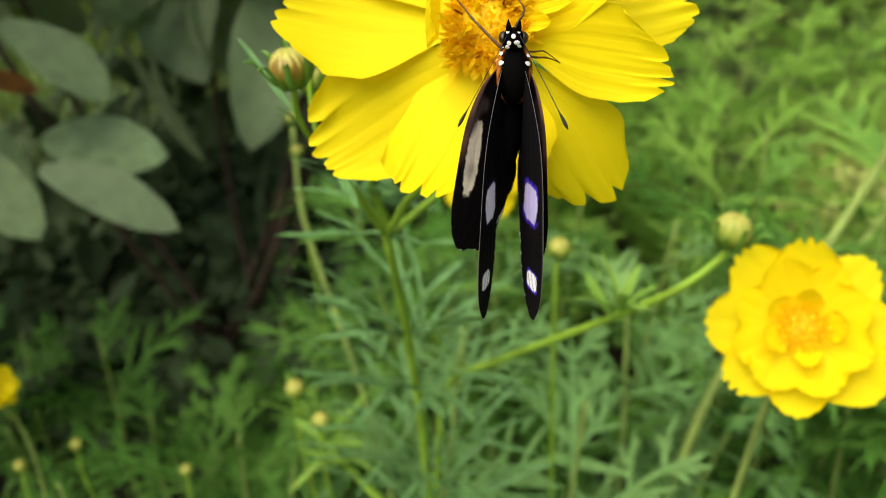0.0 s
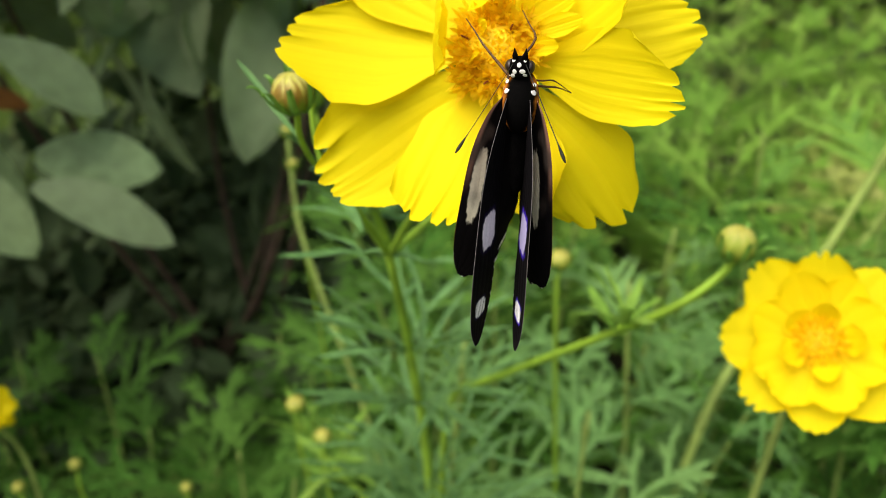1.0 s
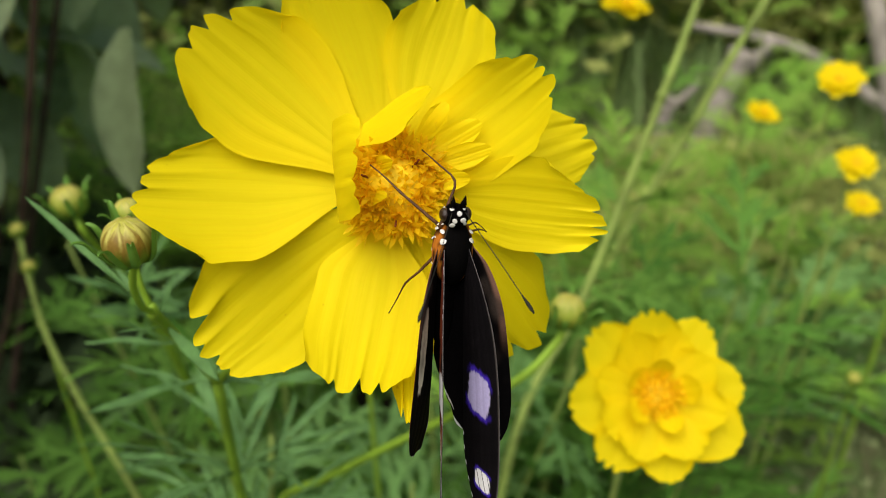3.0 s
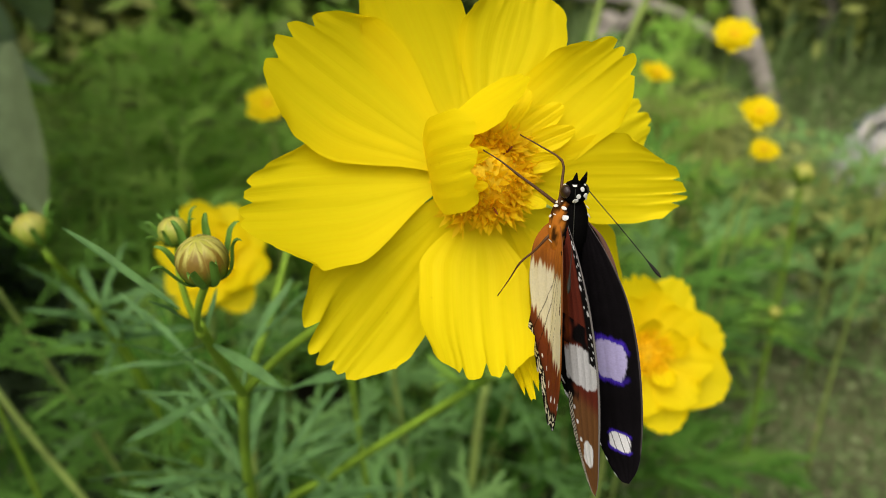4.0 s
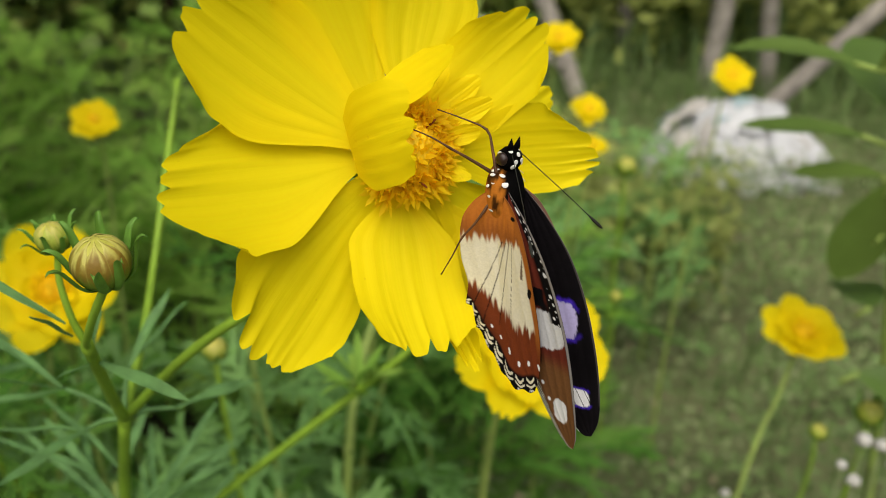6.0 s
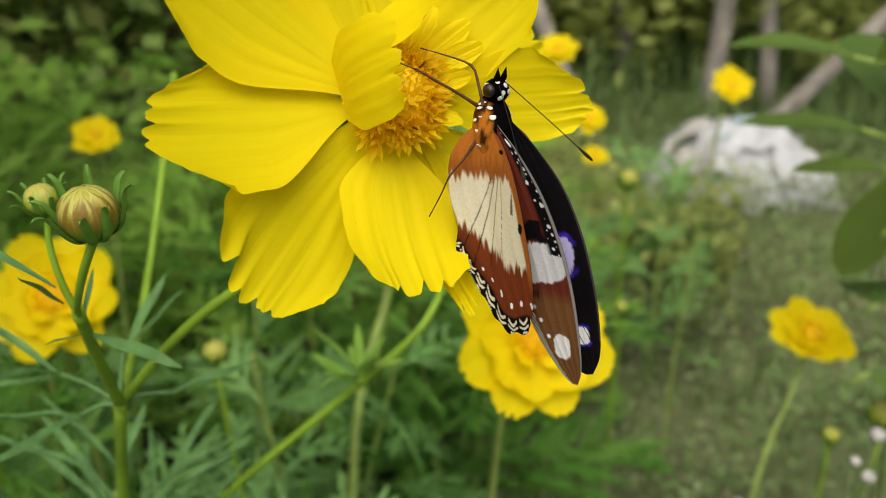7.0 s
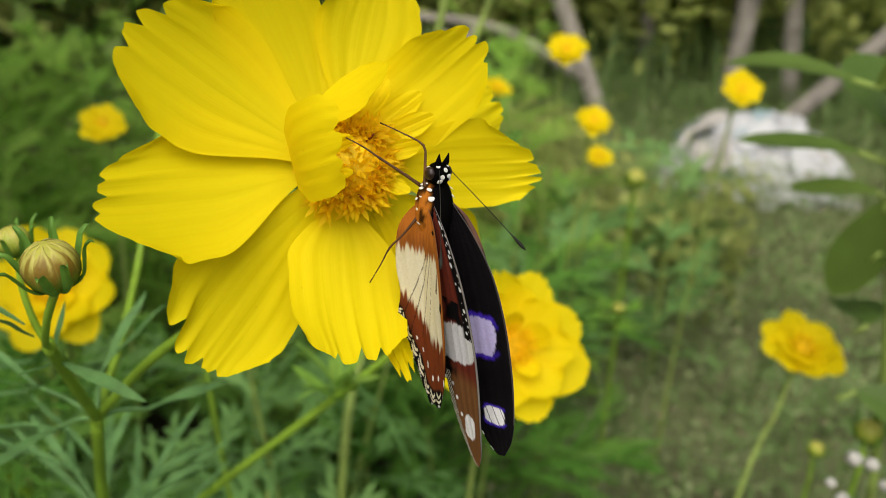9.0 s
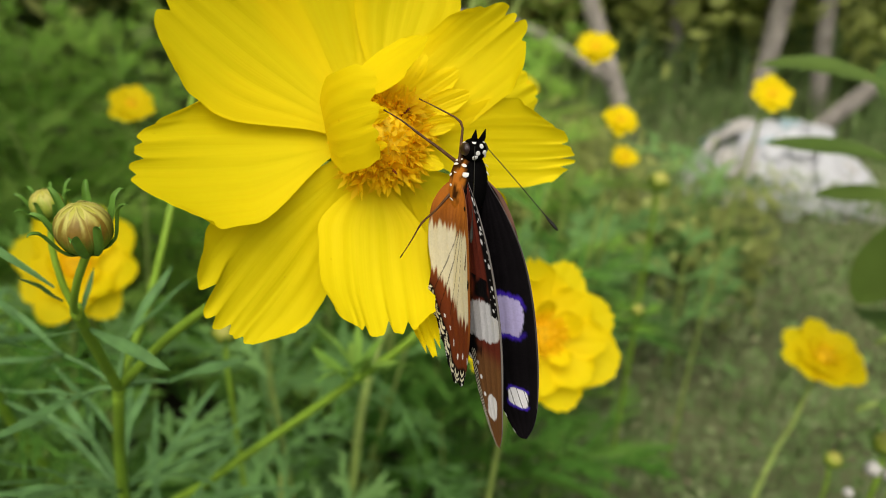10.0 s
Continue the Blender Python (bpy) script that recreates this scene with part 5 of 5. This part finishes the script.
# flowers further off: place, facing, radius in mm
FAR_FLOWERS = [
    ((0.4028, 0.4057, 0.4486), (-0.4, -0.42, 0.75), 15.5, "golden yellow cosmos flower beyond the bed"), ((0.3771, 0.3572, 0.4101), (-0.3, -0.42, 0.75), 13.5, "golden yellow cosmos flower beyond the bed"),
    ((0.4212, 0.3819, 0.3683), (-0.3, -0.4, 0.8), 11.5, "small yellow cosmos flower below a larger one"), ((0.5511, 0.3414, 0.4058), (-0.45, -0.5, 0.65), 17, "yellow cosmos flower standing before the plastic heap"),
    ((0.3532, 0.1816, 0.3175), (-0.2, -0.30, 0.9), 25, "golden yellow cosmos flower above the grass"), ((0.0996, 0.5028, 0.4322), (-0.2, -0.6, 0.7), 14, "yellow cosmos flower deep among the leaves"),
    ((-0.2235, 0.314, 0.3059), (0.75, -0.1, 0.6), 14, "yellow cosmos flower low among the leaves"), ((0.4208, 0.6796, 0.4580), (0.0, -0.4, 0.9), 24, "yellow cosmos flower among the far plants"), ((0.5128, 0.5773, 0.3729), (0.0, -0.4, 0.9), 17, "yellow cosmos flower among the far plants"),
]
for i, (at, nrm, rad, label) in enumerate(FAR_FLOWERS):
    at = Vector(at)
    double_flower(at, nrm, rad, 20 + i, label, [at + Vector((-0.022, -0.001, -0.033)), at + Vector((-0.062, -0.004, -0.075)), Vector((at.x - 0.16, at.y - 0.01, 0))] if i == 4 else [at + Vector((0.004, 0.01, -0.05)), at + Vector((-0.01, 0.02, -at.z * 0.6)), Vector((at.x - 0.02, at.y + 0.02, 0))], i * 31, ranks=3 if rad > 18 else 2, lod=0.55)
for i, (at, rad, label) in enumerate([((0.3469, 0.1364, 0.287), 7.0, "round yellow flower bud on a thin stem"), ((-0.0723, 0.3101, 0.3079), 4.6, "small yellow-green bud among the leaves"), ((-0.2048, 0.3397, 0.2457), 3.3, "small yellow-green bud among the leaves"), ((-0.2286, 0.3236, 0.245), 3.3, "small yellow-green bud among the leaves"),
                                      ((-0.1488, 0.3458, 0.221), 3.3, "small yellow-green bud among the leaves"), ((0.048, 0.2884, 0.397), 4.5, "small yellow-green bud among the leaves"), ((-0.0565, 0.2869, 0.3074), 4.0, "small yellow-green bud among the leaves"), ((0.332, 0.1559, 0.2719), 4.5, "small yellow-green bud among the leaves"), ((0.5355, 0.4225, 0.3106), 9.0, "small yellow bud among the grass"), ((0.3837, 0.3262, 0.2718), 4.5, "small yellow bud among the grass"), ((-0.0872, 0.4395, 0.402), 3.6, "tiny yellow-green bud on a thin stalk"), ((-0.0850, 0.4341, 0.3837), 3.4, "tiny yellow-green bud on a thin stalk")]):
    at = Vector(at)
    bud(at, (0.1 * math.sin(i), -0.2, 0.95), rad, 30 + i, label, [at - Vector((0, 0, 0.03)), at + Vector((0.01, 0.01, -at.z * 0.5)), Vector((at.x + 0.02, at.y + 0.02, 0.0))], pale=True)


# bare leaning stems
BUD_C = Vector((-0.0497, 0.2943, 0.4660))
def bare_stem(points, r, label):
    t = thing("weed_stalk", pose(0, 0, 0), label, "plant", "tall bare stalks")
    part("stem", mesh("stem", *stalk(points, r, r * 0.75, 8, 8), STEM_FAR), t)
    # swollen nodes along the stalk, each with a small clasping leaf
    for i, (a, b) in enumerate(zip(points[1:], points[2:])):
        a, b = Vector(a), Vector(b)
        d = (b - a).normalized()
        part("node", mesh("node", *ball(a, (r * 1.12, r * 1.12, r * 1.5), d.to_track_quat("Z", "Y").to_matrix(), 8, 10), STEM_FAR), t)
        part("leaf", LEAVES_COARSE[i % len(LEAVES_COARSE)], t, Matrix.Translation(a) @ pose(0, 0, 0, 10, -35, 70 + 150 * i) @ Matrix.Scale(0.3, 4))


bare_stem([(0.09, 0.30, 0.0), (0.1375, 0.3325, 0.2719), (0.1924, 0.3591, 0.3494), (0.2404, 0.3738, 0.4584), (0.27, 0.38, 0.54)], 0.0028, "pale green leaning bare flower stalk")
bare_stem([(0.22, 0.45, 0.0), (0.25, 0.44, 0.28), (0.31, 0.43, 0.42), (0.38, 0.42, 0.56)], 0.0032, "pale green leaning bare flower stalk")


def side_shoot():
    """A leafy flowering shoot behind the main stem: a collar of narrow lobes and one bud on top."""
    p = thing("cosmos_plant", pose(0, 0, 0), "slender cosmos shoot with a tuft of narrow leaves below its bud", "plant", "cosmos plants")
    collar = Vector((-0.036, 0.328, 0.418))
    line = [(0.035, 0.43, -0.01), (0.02, 0.415, 0.20), (-0.015, 0.365, 0.327), (-0.026, 0.340, 0.380), collar]
    part("stem", mesh("stem", *stalk(line, 0.0026, 0.0020, 8, 8), STEM), p)
    rnd = random.Random(15)
    for i in range(22):
        c = collar.lerp(Vector((-0.030, 0.334, 0.397)), rnd.random())
        ang, lift, ll = i * 2.4, rnd.uniform(-0.1, 0.9), rnd.uniform(0.020, 0.036)
        d = Vector((math.cos(ang), math.sin(ang), lift)).normalized()
        me = broad_leaf_mesh("leaf", ll, 0.0013 + 0.0006 * rnd.random(), 0.1, LEAF_NEAR, 70 + i, 0.2, 7)
        part("leaf", me, p, Matrix.Translation(c) @ d.to_track_quat("X", "Z").to_matrix().to_4x4() @ pose(0, 0, 0, rnd.uniform(-30, 30), 0, 0))
    for i in range(7):
        c = Vector((-0.015, 0.365, 0.327)).lerp(Vector((-0.026, 0.340, 0.380)), i / 6)
        part("leaf", rnd.choice(LEAVES_COARSE), p, Matrix.Translation(c) @ pose(0, 0, 0, rnd.uniform(-20, 20), -rnd.uniform(0, 40), i * 140) @ Matrix.Scale(rnd.uniform(0.45, 0.7), 4))
    bud(BUD_C, (-0.25, -0.1, 0.95), 5.4, 9, "round green bud with a yellow top above a leaf tuft", [BUD_C - Vector((-0.004, -0.001, 0.014)), collar], pale=True)


def bud_shoot(tops, low, seed):
    """A leafy side shoot whose small buds stand in tufts of narrow fresh leaves."""
    p = thing("cosmos_plant", pose(0, 0, 0), "fresh light green cosmos shoot with small buds", "plant", "cosmos plants")
    rnd = random.Random(seed)
    for top in tops:
        top = Vector(top) - Vector((0, 0, 0.012))
        part("stem", mesh("stem", *stalk([low, Vector(low).lerp(top, 0.5) + Vector((0, 0, -0.006)), top], 0.0014, 0.0009, 6, 7), STEM), p)
        for k in range(13):
            c = top.lerp(Vector(low), 0.35 * rnd.random())
            d = Vector((math.cos(k * 2.4), math.sin(k * 2.4), rnd.uniform(0.0, 1.3))).normalized()
            me = broad_leaf_mesh("leaf", rnd.uniform(0.014, 0.034), rnd.uniform(0.0011, 0.0018), 0.1, LEAF_LIGHT, seed * 40 + k, 0.2, 8)
            part("leaf", me, p, Matrix.Translation(c) @ d.to_track_quat("X", "Z").to_matrix().to_4x4() @ pose(0, 0, 0, rnd.uniform(-30, 30), 0, 0))


bud_shoot(((-0.0723, 0.3101, 0.3079), (-0.0565, 0.2869, 0.3074)), (-0.008, 0.262, 0.262), 4)


def seed_stalk(at, r):
    """A thin dry stalk with one round pale seed head."""
    at = Vector(at)
    t = thing("weed_stalk", pose(at.x, at.y, 0), "thin dry weed stalk with a pale fluffy seed head", "plant", "dry seed stalks")
    part("stem", mesh("stem", *stalk([(0.02, 0.01, -0.02), (0.012, 0.004, at.z * 0.5), (0, 0, at.z)], 0.0008, 0.0005, 6, 6), GRASS_DRY), t)
    v, f = ball((0, 0, at.z), (r, r, r * 0.85), None, 8, 12)
    part("seed_head", mesh("seed_head", [q + (q - Vector((0, 0, at.z))) * 0.35 * noise.noise(q * 900) for q in v], f, SEED_HEAD), t, None, "pale grey-white seed head")


for at, r in (((0.2423, 0.1135, 0.3424), 0.0034), ((0.2437, 0.107, 0.3425), 0.003), ((0.2326, 0.1112, 0.3282), 0.0028), ((0.2339, 0.1173, 0.3319), 0.0022), ((0.252, 0.098, 0.335), 0.003), ((0.262, 0.104, 0.322), 0.0026), ((0.30, 0.17, 0.22), 0.003), ((0.33, 0.20, 0.20), 0.003)):
    seed_stalk(at, r)

side_shoot()
bare_stem([(0.0, 0.36, 0.0), (-0.045, 0.375, 0.24), (-0.0732, 0.4056, 0.3238), (-0.0834, 0.4225, 0.3571), (-0.0872, 0.4402, 0.399)], 0.0019, "thin green flower stalk with tiny buds")

PLANT_SEED = random.Random(77)


def sector(x, y):
    return math.degrees(math.atan2(x + 0.06, y - 0.045))


n_plants = 0
while n_plants < 74:
    x, y = PLANT_SEED.uniform(-0.16, 1.4), PLANT_SEED.uniform(0.27, 1.55)
    far = math.hypot(x, y)
    if sector(x, y) > 50 or x < -0.03 - 0.05 * y or (x > 0.05 and y < 0.32 and x < 0.14) or math.hypot(x - 0.09, y - 0.17) < 0.12 or (far > 0.8 and 35 < sector(x, y) < 45) or PLANT_SEED.random() > 0.62 / far:
        continue
    h = PLANT_SEED.uniform(0.26, 0.40) if far < 0.5 else PLANT_SEED.uniform(0.26, 0.43)
    # Beyond 0.54 m the leaves are painted lighter to stand for open-sky light.
    cosmos_plant((x, y, -0.01), h, 100 + n_plants, (PLANT_SEED.uniform(-0.05, 0.05), PLANT_SEED.uniform(-0.06, 0.03)), LEAVES_SUNLIT if far > 0.54 else (LEAVES if n_plants % 3 else LEAVES_COARSE), PLANT_SEED.uniform(0.9, 1.35))
    n_plants += 1
for i in range(20):
    x, y = PLANT_SEED.uniform(-0.42, -0.06), PLANT_SEED.uniform(0.36, 0.66)
    cosmos_plant((x, y, -0.01), PLANT_SEED.uniform(0.10, 0.22), 300 + i, (0, 0), LEAVES, 0.9, 0.04, 0.2, label="low dark cosmos seedling with feathery leaves")

for i, (x, y, h) in enumerate(((0.0, 0.335, 0.35), (0.055, 0.305, 0.33), (0.085, 0.37, 0.36), (0.125, 0.43, 0.36), (0.025, 0.46, 0.38), (0.17, 0.36, 0.33), (0.06, 0.25, 0.28))):
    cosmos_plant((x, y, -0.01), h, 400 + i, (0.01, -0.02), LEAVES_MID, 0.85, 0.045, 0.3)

for i in range(9):
    ang, d = radians(PLANT_SEED.uniform(49, 62)), PLANT_SEED.uniform(0.75, 1.25)
    cosmos_plant((-0.06 + d * math.sin(ang), 0.045 + d * math.cos(ang), -0.01), PLANT_SEED.uniform(0.16, 0.27), 500 + i, (0.0, 0.0), LEAVES_MID, 1.0, 0.05, 0.15, label="light green feathery cosmos plant at the edge of the bed")

shrub()
right_plant()
trash_pile()


def open_ground(x, y):
    return sector(x, y) > 38 or math.hypot(x, y) > 1.2


def thin_ground(x, y):
    return open_ground(x, y) and (math.hypot(x - 1.3, y - 0.60) > 0.5 or noise.noise(Vector((x * 30, y * 30, 5))) > -0.1)


def weeds(name, count, box, top, size, mat, seed, label, keep):
    """Low weeds: many small leaves near the ground."""
    rnd = random.Random(seed)
    verts, faces = [], []
    while len(verts) < count * 4:
        x, y = rnd.uniform(box[0], box[2]), rnd.uniform(box[1], box[3])
        lush = 0.5 + 0.5 * noise.noise(Vector((x * 4, y * 4, seed)))
        if not keep(x, y) or rnd.random() > lush + 0.25:
            continue
        p = Vector((x, y, top * rnd.random() * (0.4 + lush)))
        d = Vector((rnd.gauss(0, 1), rnd.gauss(0, 1), rnd.gauss(0.2, 0.5))).normalized()
        side = d.cross(Vector((rnd.gauss(0, 0.3), rnd.gauss(0, 0.3), 1))).normalized() * size * rnd.uniform(0.15, 0.35)
        d = d * size * rnd.uniform(0.6, 1.4)
        k = len(verts)
        verts += [p, p + d * 0.5 - side, p + d, p + d * 0.5 + side]
        faces.append((k, k + 1, k + 2, k + 3))
    tagged(new(name, mesh(name, verts, faces, mat, smooth=False)), label, "weeds", kind="stuff")


# Undergrowth leaves painted dark to stand for shade below the shrub.
weeds("shrub_undergrowth", 5000, (-0.75, 0.55, -0.02, 1.5), 0.14, 0.045, SHADE_LEAF, 14, "low leafy undergrowth under the shrub, its shade painted dark", lambda x, y: True)
weeds("low_weeds", 40000, (0.15, -0.9, 2.0, 1.3), 0.10, 0.013, GRASS, 11, "low green weeds beside the flower bed", thin_ground)
weeds("tall_light_weeds", 9500, (0.5, 0.3, 1.6, 1.7), 0.17, 0.020, FAR_LEAF_LIGHT, 15, "taller light green weeds behind the bed", lambda x, y: 29 < sector(x, y) < 66 and 0.98 < math.hypot(x, y) < 1.6 and math.hypot(x - 1.40, y - 0.72) > 0.36)
weeds("pale_weeds", 22000, (0.2, -0.9, 2.2, 1.4), 0.09, 0.012, GRASS_DRY, 12, "pale dry weeds and seed heads", open_ground)
weeds("brown_weeds", 5000, (0.2, -0.9, 2.0, 1.2), 0.11, 0.009, WEED_BROWN, 13, "brownish seed heads among the weeds", open_ground)
grass("short_grass", 2600, (0.15, -0.9, 2.2, 1.6), 0.10, GRASS, 1, "short soft green grass beside the bed", keep=thin_ground)
grass("dry_grass", 1200, (0.25, -0.9, 2.4, 1.6), 0.08, GRASS_DRY, 2, "dry straw-coloured grass stalks", 0.0016, keep=open_ground)
grass("meadow_grass", 9000, (0.6, 0.3, 4.5, 5.0), 0.22, GRASS, 3, "taller green grass behind the bed", 0.005, keep=lambda x, y: math.hypot(x, y) > 1.9)
grass("undergrowth", 3000, (-1.4, 1.1, 0.3, 2.6), 0.18, FAR_LEAF, 6, "dark green undergrowth under the shrub", 0.004)

tree((1.835, 1.02, 0), 2.3, 0.0281, (0.35, 0.10), 1, [((0.1, 0.03, 0.8), (0.45, 0.3, 1.6))], "slender tree with a pale grey trunk")
tree((2.00, 0.92, 0), 2.4, 0.0234, (0.10, 0.45), 2, [((0.03, 0.1, 1.0), (-0.4, 0.2, 1.8))], "slender tree with a pale grey trunk")
tree((2.07, 1.41, 0), 2.6, 0.0250, (0.05, 0.45), 3, [((0, 0.15, 1.0), (0.3, 0.3, 1.9))], "slender tree with a pale grey trunk")
tree((1.525, 1.14, 0), 1.9, 0.0234, (-0.30, 0.95), 4, [((-0.03, 0.07, 0.12), (-0.30, 0.45, 0.26))], "leaning pale grey tree with a low bare limb", (0.7, 0.7, 0.5), 900)
tree((1.58, 0.86, 0), 1.6, 0.0203, (0.75, -1.15), 5, [], "leaning pale grey trunk behind the plastic heap", (0.6, 0.6, 0.4), 700)



def stump(at, top, r, label):
    t = thing("tree_stump", pose(*at), label, "stump")
    top = Vector(top) - Vector(at)
    line = bend([(0, 0, -0.04), top * 0.5 + Vector((0.006, 0.0, 0.01)), top], 8)
    v, f = tube(line, [r * (1.15 - 0.4 * i / 16 + 0.08 * math.sin(i * 1.3)) for i in range(17)], 12)
    part("trunk", mesh("trunk", v, f, BARK), t)
    part("broken_limb", mesh("broken_limb", *stalk([top * 0.7, top * 0.8 + Vector((0.03, -0.02, 0.02)), top * 0.9 + Vector((0.055, -0.04, 0.05))], r * 0.45, r * 0.3, 4, 8), BARK), t)


stump((1.19, 1.46, 0), (1.245, 1.415, 0.23), 0.036, "weathered pale grey stump leaning in the grass")
stump((1.10, 1.50, 0), (1.115, 1.49, 0.12), 0.024, "short weathered pale grey stump in the grass")

CROWNS = [crown_mesh(2600, (0.75, 0.75, 0.62), 0.065, 40 + i, FAR_LEAF if i % 2 == 0 else FAR_LEAF_LIGHT, 0.75) for i in range(4)]
BUSH_SEED = random.Random(6)
for i in range(44):
    ang = radians(-70 + 185 * (i + 0.5) / 44 + BUSH_SEED.uniform(-3, 3))
    d = BUSH_SEED.uniform(2.5, 4.4)
    k = BUSH_SEED.uniform(0.75, 1.3)
    bush((d * math.sin(ang), d * math.cos(ang), 0), (0.7, 0.7, 0.55 * k), CROWNS[i % 4 if ang < radians(25) else 1 + 2 * (i % 2)], k, "leafy green bush in uneven clumps" if i % 2 == 0 and ang < radians(25) else "light green bush in uneven clumps", BUSH_SEED.uniform(0, 360))


def motions():
    """The butterfly shifts on the flower and works its wings on their hinges; the flower behind it sways."""
    pivot = Vector((-0.3, 6.5, 0.6)) * MM
    body = []
    for t, yaw, pitch, roll, fl, fr, hl, hr, dx, dy in FLIGHT:
        turn = pose(0, 0, 0, 0, 0, yaw) @ pose(0, 0, 0, pitch, 0, 0) @ pose(0, 0, 0, 0, roll, 0)
        body.append((t, BUTTERFLY_AT @ Matrix.Translation(pivot + Vector((dx, dy, 0)) * MM) @ turn @ Matrix.Translation(-pivot)))
    walk(BUTTERFLY, body)
    rest = SWAYING.matrix_basis.copy()
    walk(SWAYING, [(t, Matrix.Translation(Vector((x, y, z)) * MM) @ rest) for t, x, y, z in SWAY])
    for key, col, sign in (("fore_l", 4, -1), ("fore_r", 5, 1), ("hind_l", 6, -1), ("hind_r", 7, 1)):
        hinge = list(WING[key]["hinge"])
        walk(WING[key], [(row[0], pose(*hinge, 0, sign * (row[col] - 90), 0)) for row in FLIGHT])


motions()
